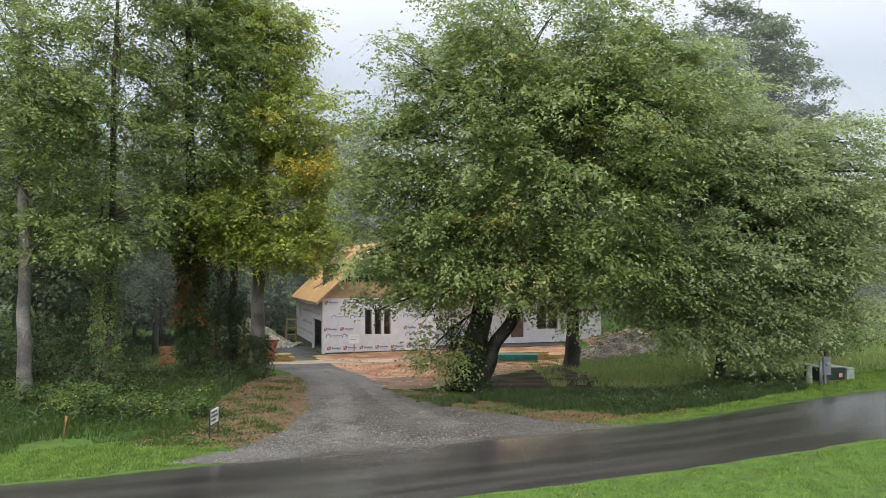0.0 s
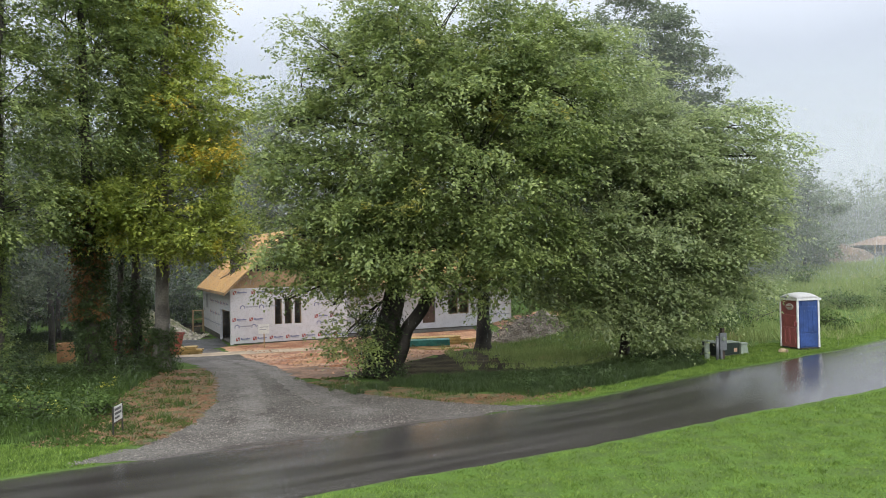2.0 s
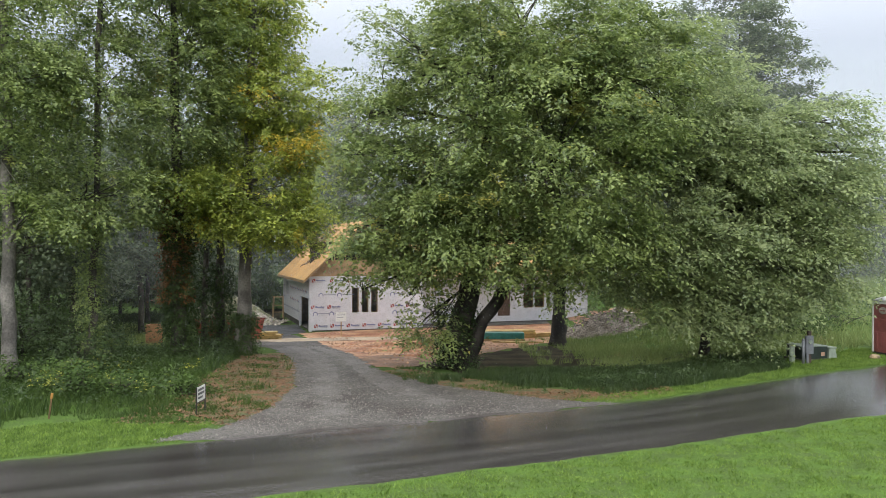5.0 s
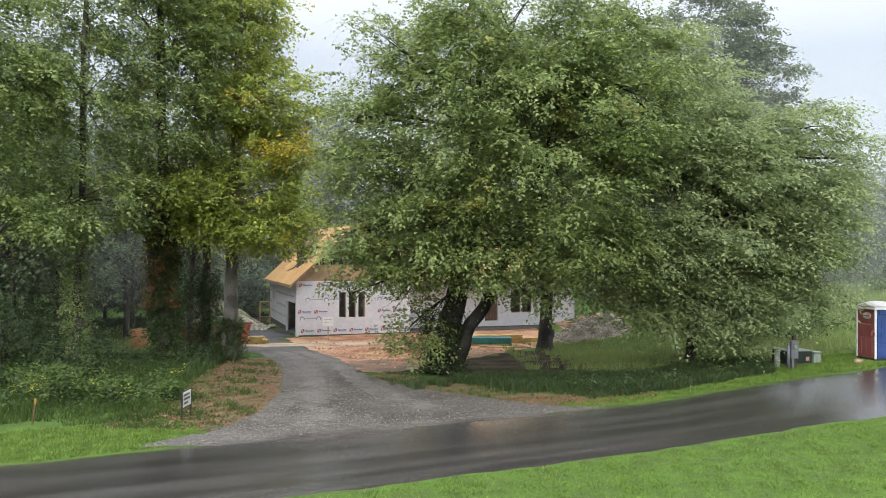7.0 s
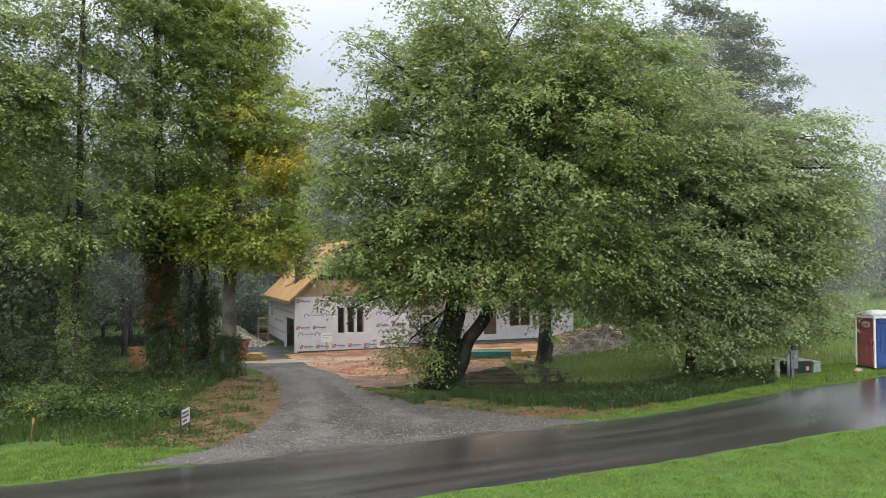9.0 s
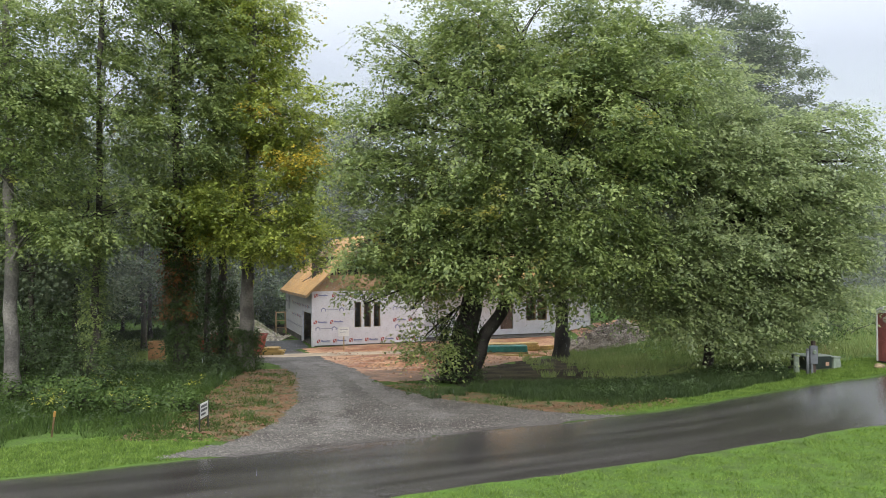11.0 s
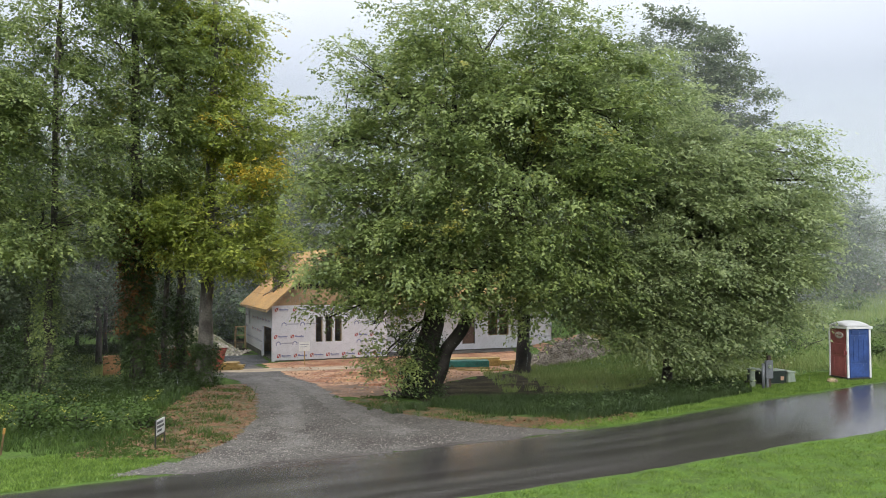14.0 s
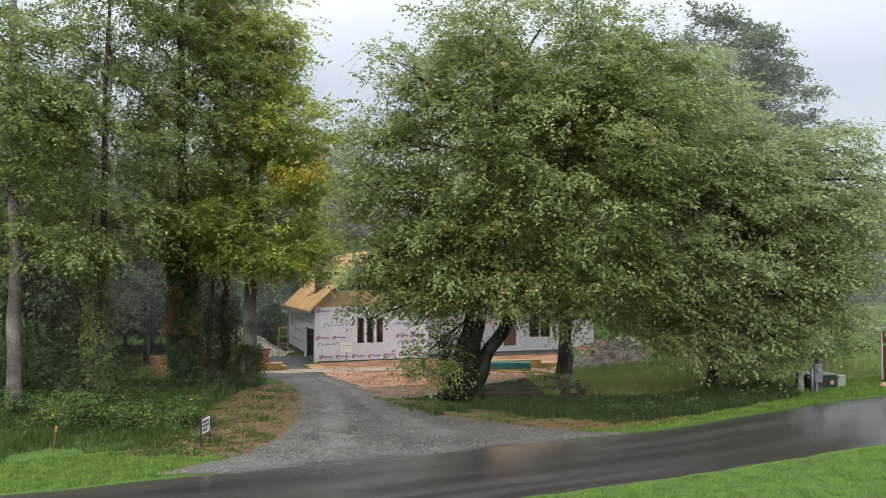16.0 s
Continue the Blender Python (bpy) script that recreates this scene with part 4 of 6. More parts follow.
# ---------- portable toilet ----------
def portable_toilet(m):
    root = new("portable_toilet")
    root.matrix_world = m
    M_PR = mat("dull_red_plastic", (0.30, 0.09, 0.092), 0.4, 0.12, 2, 12, 0.15)
    M_PB = mat("blue_plastic", (0.035, 0.075, 0.24), 0.4, 0.15, 2, 12, 0.15)
    M_PW = mat("white_plastic", (0.74, 0.74, 0.74), 0.4, 0.07, 2, 20, 0.1)
    W, D, H = 1.03, 1.03, 1.98
    part("skid", one_box(0.02, 0.02, 0, W - 0.02, D - 0.02, 0.10, 0.02), mat("black_plastic", (0.03, 0.03, 0.03), 0.5), root)
    # corner posts
    for x in (0.0, W - 0.07):
        for y in (0.0, D - 0.07):
            part("corner_post", one_box(x, y, 0.08, x + 0.07, y + 0.07, H, 0.012), M_PW, root, "white corner post")
    # walls with moulded ribs (blue), door (red) on x = 0
    for name, px, py, ang, L in (("side_panel", 0.07, 0.03, 0, W - 0.14), ("side_panel", W - 0.07, D - 0.03, 180, W - 0.14), ("back_panel", W - 0.03, 0.07, 90, D - 0.14)):
        ob = part(name, one_box(0, 0, 0.1, L, 0.04, H - 0.02), M_PB, root)
        part("moulding", one_box(0.05, -0.018, 0.14, L - 0.05, -0.001, 0.62, 0.006), M_PB, ob)
        part("moulding", one_box(0.05, -0.018, 0.68, L - 0.05, -0.001, H - 0.30, 0.006), M_PB, ob)
        for k in range(3):
            xx = L * (0.25 + 0.25 * k)
            part("rib", one_box(xx - 0.035, -0.036, 0.74, xx + 0.035, -0.019, H - 0.45, 0.006), M_PB, ob)
        part("moulding", one_box(0.12, -0.03, H - 0.24, L - 0.12, -0.001, H - 0.10, 0.01), M_PB, ob)
        ob.matrix_basis = pose(px, py, 0, 0, 0, ang)
    bm = bmesh.new()
    box(bm, 0, 0, 0.1, D - 0.14, 0.035, H - 0.02)
    box(bm, 0.06, -0.02, 0.18, D - 0.2, 0.005, 0.86, 0.014)
    box(bm, 0.06, -0.02, 0.95, D - 0.2, 0.005, 1.35, 0.014)
    for k in range(3):
        box(bm, 0.16 + 0.28 * k, -0.03, 0.24, 0.24 + 0.28 * k, 0.0, 0.80, 0.012)
    door = part("door", bm, M_PR, root, "dull red moulded door")
    door.matrix_basis = pose(0.03, D - 0.07, 0, 0, 0, -90)
    # oval badge and round lock
    bm = bmesh.new()
    bmesh.ops.create_cone(bm, cap_ends=True, segments=24, radius1=0.5, radius2=0.46, depth=0.03, matrix=Matrix.Translation((0.5, -0.02, 1.67)) @ Matrix.Rotation(radians(90), 4, 'X') @ Matrix.Diagonal((0.44, 0.26, 1, 1)))
    badge = part("badge", bm, mat("pale_badge", (0.52, 0.46, 0.44), 0.5), door, "pale oval badge")
    part("writing", one_box(0.36, -0.042, 1.65, 0.64, -0.034, 1.69), M_PR, badge)
    bm = bmesh.new()
    bmesh.ops.create_cone(bm, cap_ends=True, segments=20, radius1=0.13, radius2=0.11, depth=0.05, matrix=Matrix.Translation((0.82, -0.025, 1.02)) @ Matrix.Rotation(radians(90), 4, 'X'))
    box(bm, 0.80, -0.09, 0.93, 0.84, -0.05, 1.10, 0.01)
    part("lock", bm, M_PR, door)
    # domed roof
    bm = bmesh.new()
    nx_, ny_ = 14, 10
    grid = []
    for i in range(nx_ + 1):
        for j in range(ny_ + 1):
            u, v = i / nx_, j / ny_
            e = min(1.0, 7 * min(u, 1 - u)) * min(1.0, 7 * min(v, 1 - v))
            x, y = -0.05 + (W + 0.1) * u, -0.05 + (D + 0.1) * v
            z = H + 0.02 + 0.05 * math.sin(e * math.pi / 2) + 0.17 * math.sin(math.pi * v) * math.sin(math.pi * min(1, max(0, u))) ** 0.35
            grid.append(bm.verts.new((x, y, z)))
    for i in range(nx_):
        for j in range(ny_):
            a = i * (ny_ + 1) + j
            bm.faces.new((grid[a], grid[a + ny_ + 1], grid[a + ny_ + 2], grid[a + 1]))
    bmesh.ops.solidify(bm, geom=bm.faces[:], thickness=0.04)
    rim = one_box(-0.05, -0.05, H - 0.06, W + 0.05, D + 0.05, H + 0.03, 0.02)
    part("roof", bm, M_PW, root, "domed white roof", smooth=True)
    part("roof_rim", rim, M_PW, root)
    return tagged(root, "portable toilet with red door, blue sides and white domed roof", "portable toilet")


portable_toilet(pose(15.93, 29.47, float(gz(16.2, 29.9)), 0, 0, 11))


# ---------- soil layers of the site ----------
def ribbon(line, width):
    """The outline of a strip along a line."""
    line = np.array(line, float)
    d = np.gradient(line, axis=0)
    d /= np.linalg.norm(d, axis=1, keepdims=True)
    side = np.stack([-d[:, 1], d[:, 0]], 1) * width / 2
    return np.concatenate([line + side, (line - side)[::-1]])


M_PACKED = mat("packed_gravel", (0.135, 0.126, 0.115), 0.6, 0.45, 0.9, 15, 0.9, second=(0.085, 0.075, 0.066), dist=0.06)
for k, line in enumerate(([(-3.0, 20.2), (-3.7, 22), (-4.15, 25), (-4.7, 28), (-5.7, 32), (-7.1, 36), (-8.5, 39.5)], [(-0.2, 21.8), (-1.6, 23.4), (-2.75, 26), (-3.75, 29.4), (-4.75, 32.6), (-6.0, 36), (-7.4, 39.5)])):
    tagged(sheet("wheel_track", ribbon(line, 0.75), M_PACKED, 0.032, 0.35, 0.13, 60 + k), "paler packed gravel worn by wheels along the drive", "wheel track", kind="structure")
M_CLAY = mat("red_clay", (0.44, 0.25, 0.14), 0.55, 0.4, 0.8, 7, 0.9, second=(0.25, 0.10, 0.05), dist=0.08, spec=0.3)
M_SAND = mat("sandy_track", (0.42, 0.33, 0.23), 0.7, 0.2, 0.8, 9, 0.5, dist=0.04)
M_LITTER = mat("leaf_litter", (0.17, 0.085, 0.042), 0.85, 0.45, 2.2, 16, 0.8, second=(0.07, 0.085, 0.03), dist=0.04)
M_DARKGRAVEL = mat("dark_gravel", (0.06, 0.062, 0.068), 0.6, 0.35, 1.0, 25, 0.9, dist=0.04)
# brown kept very dark, with the shade under the trees put into it
M_EARTH = mat("shade_dark_earth", (0.058, 0.05, 0.03), 0.95, 0.35, 0.8, 18, 0.8, dist=0.05, spec=0.12)
tagged(sheet("clay_yard", [(-9.7, 47.9), (-2.2, 51.6), (-2.6, 53.6), (10, 58), (13, 53), (11, 47), (4, 42), (1.6, 37), (-0.4, 32), (-2.2, 29.8), (-3.9, 30.4), (-5.2, 34.5), (-8.2, 42.6)], M_CLAY, 0.012, 0.6, 0.18, 4),
       "churned red clay yard before the new house", "bare soil", kind="structure")
tagged(sheet("sandy_track", [(-14.5, 43.6), (-10.5, 42.6), (-6.5, 43.6), (-2.5, 45), (-2.2, 46.4), (-6, 45.8), (-10.5, 44.6), (-14.5, 45.2)], M_SAND, 0.034, 0.6, 0.12, 5),
       "pale sandy vehicle track across the yard", "track", kind="structure")
tagged(sheet("gravel_pad", [(-15, 45.6), (-10.6, 45), (-9.45, 48.4), (-10.9, 53.2), (-15.5, 51.5)], M_DARKGRAVEL, 0.03, 0.5, 0.1, 6),
       "dark wet gravel pad at the garage opening", "gravel", kind="structure")
tagged(sheet("clay_bank", [(-5.2, 19.2), (-4.6, 21.5), (-4.6, 24), (-5.1, 27.2), (-6.1, 31), (-7.3, 34.6), (-9.2, 34), (-8.7, 30), (-8.0, 26.2), (-7.5, 23), (-7.5, 20.9), (-6.6, 19.9)], M_LITTER, 0.016, 0.5, 0.2, 7),
       "reddish bank of bare earth and leaf litter beside the drive", "bare soil", kind="structure")
tagged(sheet("litter_strip", [(-3.0, 27.4), (-1.6, 25.0), (0.2, 23.6), (2.2, 22.4), (5.2, 22.6), (4.2, 23.8), (2.2, 24.7), (0.4, 26.2), (-1.5, 28.2)], M_LITTER, 0.018, 0.5, 0.15, 8),
       "strip of brown leaf litter along the gravel", "leaf litter", kind="structure")
tagged(sheet("wet_mud", [(-3.9, 29.6), (-2.0, 28.1), (-0.2, 31.6), (1.4, 35.6), (2.6, 39.5), (1.2, 39.8), (0.3, 36.8), (-1.2, 37.2), (-1.6, 34.4), (-4.2, 32.6)], mat("wet_mud", (0.25, 0.135, 0.075), 0.55, 0.4, 0.9, 6, 1.0, second=(0.12, 0.068, 0.04), dist=0.08, spec=0.25), 0.022, 0.4, 0.12, 12),
       "dark wet mud at the edge of the clay yard", "mud", kind="structure")
# dark sheet added where the crowns shade the ground
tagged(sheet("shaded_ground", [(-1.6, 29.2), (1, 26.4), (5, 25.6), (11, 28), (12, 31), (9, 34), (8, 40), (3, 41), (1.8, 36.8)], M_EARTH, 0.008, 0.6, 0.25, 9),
       "earth under the trees with their shade put into its colour", "bare soil", kind="structure")


tagged(sheet("rear_earth", [(-14, 52.6), (-11.6, 54), (-13.8, 61), (-14, 67), (-23, 67), (-25, 55), (-17, 51.5)], M_EARTH, 0.014, 0.7, 0.25, 10),
       "dark earth sheet behind the new house", "bare soil", kind="structure")


# ---------- grass and weeds ----------
def blades(name, pts, height, width, material, seed, label, category, lean=0.35, per=1, slim=False):
    rng = np.random.default_rng(seed)
    p = np.repeat(pts, per, 0) + np.concatenate([rng.normal(0, 0.035 if per > 1 else 0.0, (len(pts) * per, 2)), np.zeros((len(pts) * per, 1))], 1)
    n = len(p)
    h = (np.repeat(height, per) if np.ndim(height) else np.full(n, height)) * rng.uniform(0.5, 1.3, n)
    a = rng.uniform(0, 2 * math.pi, n)
    d = np.stack([np.cos(a), np.sin(a), np.zeros(n)], 1)
    b = rng.uniform(0, 2 * math.pi, n)
    bend = np.stack([np.cos(b), np.sin(b), np.zeros(n)], 1) * (h * lean * rng.uniform(0.2, 1.6, n))[:, None]
    w = (width * rng.uniform(0.6, 1.4, n))[:, None]
    v = np.empty((n, 4, 3))
    up = np.array((0, 0, 1.0))
    v[:, 0] = p - d * w * 0.5
    v[:, 1] = p + d * w * 0.5
    v[:, 2] = p + bend * 0.45 + up * (h * 0.6)[:, None] + d * w * 0.42
    v[:, 3] = p + bend + up * h[:, None] * 0.96
    if slim:
        v = v[:, (0, 1, 3)]
    k = v.shape[1]
    return tagged(array_mesh(name, v.reshape(-1, 3), np.arange(n * k).reshape(-1, k), material), label, category, kind="stuff")


def scatter(n, x0, x1, y0, y1, test, seed):
    rng = np.random.default_rng(seed)
    x, y = rng.uniform(x0, x1, n), rng.uniform(y0, y1, n)
    k = test(x, y)
    x, y = x[k], y[k]
    return np.stack([x, y, gz(x, y) - 0.01], 1)


def patchy(x, y, s=1.0, ph=0.0):
    return (np.sin(x * 1.3 * s + ph) + np.sin(y * 1.7 * s + 1.3 * ph) + np.sin((x + y) * 2.3 * s + ph) + np.sin((x - 1.6 * y) * 3.1 * s)) / 4


DR = np.array(DRIVE)


def off_drive(x, y):
    return ~in_poly(x, y, DR)


pts = scatter(460000, -6, 24, 8.5, 26, lambda x, y: (y < road_near(x) + 0.05) & (y > 10 + 0.3 * x - 1.5 * (x < 2)), 1)
blades("lawn_grass", pts, 0.05 + 0.035 * np.clip(patchy(pts[:, 0], pts[:, 1], 3.1) + patchy(pts[:, 0], pts[:, 1], 7.3, 1.0), -0.7, 1), 0.014, M_GRASS, 2, "bright green mown lawn wet with rain", "grass", 0.7)
rv = np.random.default_rng(3)
vx = rv.uniform(-17, 27, 240000)
vy = road_far(vx) - 0.08 + rv.uniform(0, 4.5, len(vx)) * (1 + 0.15 * smoothstep(10, 12, vx))
vk = (vy < road_far(vx) + 1.0 + 0.35 * patchy(vx, vy) + 1.0 * (vx < -6) + 1.2 * smoothstep(-7.4, -8.8, vx) + 2.3 * smoothstep(10.5, 12.5, vx)) & off_drive(vx, vy) & ((vx < -5.4) | (vx > 2.9))
pts = np.stack([vx, vy, gz(vx, vy) - 0.01], 1)[vk]
blades("verge_grass", pts, 0.08, 0.022, M_GRASS, 4, "strip of short bright verge grass along the road", "grass", 0.7, slim=True)

bx_, by_ = rv.uniform(-8.8, -5.0, 44000), rv.uniform(19.2, 33, 44000)
bk_ = off_drive(bx_, by_) & (by_ > road_far(bx_) + 1.0) & (patchy(bx_, by_, 1.5, 3) + 0.5 * smoothstep(24, 20, by_) > rv.uniform(0.05, 1.0, len(bx_)))
blades("bank_grass", np.stack([bx_, by_, gz(bx_, by_) - 0.01], 1)[bk_], 0.10, 0.022, M_WEED, 41, "thin green grass growing over the bare bank", "grass", 0.7)
lx_, ly_ = rv.uniform(-2.6, 6, 26000), rv.uniform(22, 28.5, 26000)
lk_ = off_drive(lx_, ly_) & (ly_ > road_far(lx_) + 0.8) & (patchy(lx_, ly_, 1.7, 5) > rv.uniform(-0.1, 0.8, len(lx_)))
blades("sparse_grass", np.stack([lx_, ly_, gz(lx_, ly_) - 0.01], 1)[lk_], 0.12, 0.022, M_WEED, 42, "sparse grass growing through the leaf litter", "grass", 0.7)
rl_ = np.random.default_rng(43)
kx, ky = rl_.uniform(-8.6, 6.5, 15000), rl_.uniform(19, 33, 15000)
kk_ = off_drive(kx, ky) & (ky > road_far(kx) + 0.3) & (((kx < -4.6) & (kx > -8.4 - 0.05 * (ky - 20))) | ((kx > -3) & (ky < road_far(kx) + 3.2 - 0.3 * np.maximum(kx, 0))))
kp = np.stack([kx, ky, gz(kx, ky) + 0.035], 1)[kk_]
kd = rl_.normal(0, 1, (len(kp), 3)) * (1, 1, 0.15)
v_, f_ = leaves(kp, kd / np.linalg.norm(kd, axis=1, keepdims=True), 3, 0.05, 0.075, 0.02, 0.0, rl_, 0.7, 1)
v_[:, 2] = np.maximum(v_[:, 2], gz(v_[:, 0], v_[:, 1]) + 0.03)
tagged(array_mesh("fallen_leaves", v_, f_, leaf_mat("fallen_leaf", (0.08, 0.042, 0.02), (0.23, 0.125, 0.06), patch=1.2, trans=0)), "wet brown fallen leaves beside the drive", "leaf litter", kind="stuff")

rg_ = np.random.default_rng(51)
gp = scatter(420, -12.5, -8.2, 20.5, 25.5, lambda x, y: patchy(x, y, 1.3, 2.2) > 0.25, 52)
gp[:, 2] += rg_.uniform(0.45, 0.8, len(gp))
gd = rg_.normal(0, 0.5, (len(gp), 3)) + (0, 0, 1)
v_, f_ = leaves(gp, gd / np.linalg.norm(gd, axis=1, keepdims=True), 6, 0.16, 0.05, 0.03, 0.2, rg_, 0.8, 2)
tagged(array_mesh("goldenrod", v_, f_, leaf_mat("goldenrod_flowers", (0.22, 0.26, 0.04), (0.42, 0.40, 0.06), patch=1.0, trans=0.2)), "pale yellow goldenrod heads above the weeds", "flowers", kind="stuff")

# weeds before the wood
pts = scatter(20000, -24, -5.6, 18, 36, lambda x, y: ((x + 10.2) ** 2 + (y - 19.1) ** 2 > 0.8) & (y > road_far(x) + 2.0 + 1.3 * smoothstep(-7.4, -8.8, x) + 0.4 * patchy(x, y)) & off_drive(x, y) & ((x < -7.6 - 0.12 * (y - 20)) | (patchy(x, y, 1.4) > 0.62)) & (patchy(x, y, 0.6, 2) > -0.6), 5)
hh = 0.12 + 0.24 * smoothstep(1.0, 4.5, pts[:, 1] - road_far(pts[:, 0])) * (0.65 + 0.5 * patchy(pts[:, 0], pts[:, 1], 0.7))
blades("weeds", pts, np.maximum(hh, 0.11), 0.024, M_WEED, 6, "tall rank weeds at the edge of the wood", "weeds", 0.55, per=5, slim=True)
rw = np.random.default_rng(78)
po = scatter(2600, -1.2, 11.4, 23, 32, lambda x, y: (y > road_far(x) + 1.5 + 0.3 * patchy(x, y)) & (y < road_far(x) + 4.2) & (x > -1.0 + 0.2 * (y - 24) + 0.9 * patchy(x, y, 1.4)) & (y > 25.9 - 2.4 * smoothstep(0.5, 6, x) + 0.9 * patchy(x, y, 1.7)) & (patchy(x, y, 0.9, 2) > -0.2), 29)
po[:, 2] += rw.uniform(0.03, 0.45, len(po))
pd = rw.normal(0, 1, (len(po), 3)) * (1, 1, 0.3) + (0, 0, 0.5)
v_, f_ = leaves(po, pd / np.linalg.norm(pd, axis=1, keepdims=True), 12, 0.3, 0.10, 0.08, 0.4, rw, 0.6)
v_[:, 2] = np.maximum(v_[:, 2], gz(v_[:, 0], v_[:, 1]) + 0.01)
# these weeds take the green with tree shade in it
tagged(array_mesh("shade_weeds", v_, f_, M_IVY_SHADED), "broad-leaved weeds beneath the trees, shade put into their colour", "weeds", kind="stuff")
rw = np.random.default_rng(77)
po = scatter(1300, -15, -6.4, 18, 33, lambda x, y: ((x + 10.2) ** 2 + (y - 19.1) ** 2 > 0.8) & (y > road_far(x) + 4.2 + 0.4 * patchy(x, y)) & (x < -8.0 - 0.1 * (y - 20)) & (patchy(x, y, 0.9, 4) > -0.25), 28)
po[:, 2] += rw.uniform(0.05, 1, len(po)) * (0.2 + 0.4 * smoothstep(1.5, 5, po[:, 1] - road_far(po[:, 0])))
pd = rw.normal(0, 1, (len(po), 3)) * (1, 1, 0.3) + (0, 0, 0.5)
v_, f_ = leaves(po, pd / np.linalg.norm(pd, axis=1, keepdims=True), 12, 0.35, 0.11, 0.08, 0.4, rw, 0.6)
v_[:, 2] = np.maximum(v_[:, 2], gz(v_[:, 0], v_[:, 1]) + 0.01)
tagged(array_mesh("broadleaf_weeds", v_, f_, M_IVY_SHADED), "broad-leaved weeds massed before the wood", "weeds", kind="stuff")
pts = scatter(9000, -34, -7.5, 27, 60, lambda x, y: off_drive(x, y) & (x < -8.6 - 0.1 * (y - 30) - 6.5 * (y > 38)) & ((x + 14.6) ** 2 + (y - 37) ** 2 > 4.5) & (((x + 16.4) / 2.4) ** 2 + ((y - 42) / 6) ** 2 > 1) & (patchy(x, y, 0.8, 1) > -0.45), 25)
# the wood's shade is in the undergrowth's colour
blades("wood_undergrowth", pts, 0.42, 0.026, M_IVY_SHADED, 26, "low green undergrowth on the floor of the wood", "undergrowth", 0.8, per=7, slim=True)
pts = scatter(11000, -22, -13.5, 36.5, 52, lambda x, y: off_drive(x, y) & (patchy(x, y, 0.7, 3) > -0.5) & ((x < -15.2) | (y < 41)), 61)
blades("clearing_grass", pts, 0.3, 0.035, M_MEADOW, 62, "light green grass in a clearing within the wood", "grass", 0.5, per=3, slim=True)
# rough grass below the large trees, its green darkened to stand for their shade
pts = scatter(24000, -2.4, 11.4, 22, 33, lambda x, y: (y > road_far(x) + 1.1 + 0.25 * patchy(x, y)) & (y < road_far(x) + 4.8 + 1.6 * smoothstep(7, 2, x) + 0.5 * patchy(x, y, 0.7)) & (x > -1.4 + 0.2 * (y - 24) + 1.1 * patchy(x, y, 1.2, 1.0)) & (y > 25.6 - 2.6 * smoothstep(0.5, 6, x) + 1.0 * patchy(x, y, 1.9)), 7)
blades("rough_grass", pts, 0.16 + 0.14 * np.clip(0.5 + patchy(pts[:, 0], pts[:, 1], 1.6, 2.0), 0.1, 1.2), 0.02, M_IVY_SHADED, 8, "rough grass and weeds beneath the large trees, coloured for their shade", "grass", 0.6, per=7, slim=True)
pts = scatter(15000, 3, 17, 29, 46, lambda x, y: ((x < 11) | (y > 30.6)) & (patchy(x, y, 0.9) > -0.3) & (y > road_far(x) + 4) & ((x > 5.6) | (patchy(x, y, 2) > 0.2)), 9)
blades("thin_grass", pts, 0.26, 0.024, M_MEADOW, 10, "pale thin grass behind the trees", "grass", 0.5, per=4, slim=True)
# meadow
pts = scatter(56000, 9, 80, 28, 100, lambda x, y: (y > road_far(x) + 1.3 + 1.9 * (x < 19)) & (x > 8 + 0.12 * (y - 30)) & (y > x * 0.55 + 20) & (patchy(x, y, 0.3) > -0.7), 11)
hh = 0.35 + 0.35 * np.clip(patchy(pts[:, 0], pts[:, 1], 0.35), -0.5, 1) + 0.15 * smoothstep(35, 50, pts[:, 1])
blades("meadow_grass", pts, np.maximum(hh, 0.18), 0.035, M_MEADOW, 12, "overgrown meadow of tall pale green grass", "meadow", 0.5, per=4, slim=True)


# ---------- stones of the drive apron ----------
def stones(name, pts, size, material, seed, label):
    rng = np.random.default_rng(seed)
    n = len(pts)
    base = np.array([(1, 0, -0.2), (0, 1, -0.2), (-1, 0, -0.2), (0, -1, -0.2), (0.1, 0.1, 0.8)], float)
    tri = np.array([(0, 1, 4), (1, 2, 4), (2, 3, 4), (3, 0, 4)])
    s = size * rng.uniform(0.4, 1.5, (n, 1, 1))
    v = base[None] * s * rng.uniform(0.6, 1.3, (n, 5, 1))
    a = rng.uniform(0, 6.28, n)
    R = np.zeros((n, 3, 3))
    R[:, 0, 0] = R[:, 1, 1] = np.cos(a)
    R[:, 0, 1], R[:, 1, 0], R[:, 2, 2] = -np.sin(a), np.sin(a), 1
    v = np.einsum('nij,nkj->nki', R, v) + pts[:, None, :]
    f = (tri[None] + 5 * np.arange(n)[:, None, None]).reshape(-1, 3)
    return tagged(array_mesh(name, v.reshape(-1, 3), f, material), label, "gravel", kind="stuff")


M_STONE = mat("gravel_stone", (0.185, 0.17, 0.15), 0.55, 0.2, 5, 40, 0.3, island=0.55)
pts = scatter(120000, -8, 5, 16, 41, lambda x, y: in_poly(x, y, DR) & (y > road_far(x) - 0.1) & (patchy(x, y, 0.8) + 1.3 * smoothstep(26, 20, y) > np.random.default_rng(2).uniform(-0.8, 1.9, len(x))), 13)
pts[:, 2] += 0.045
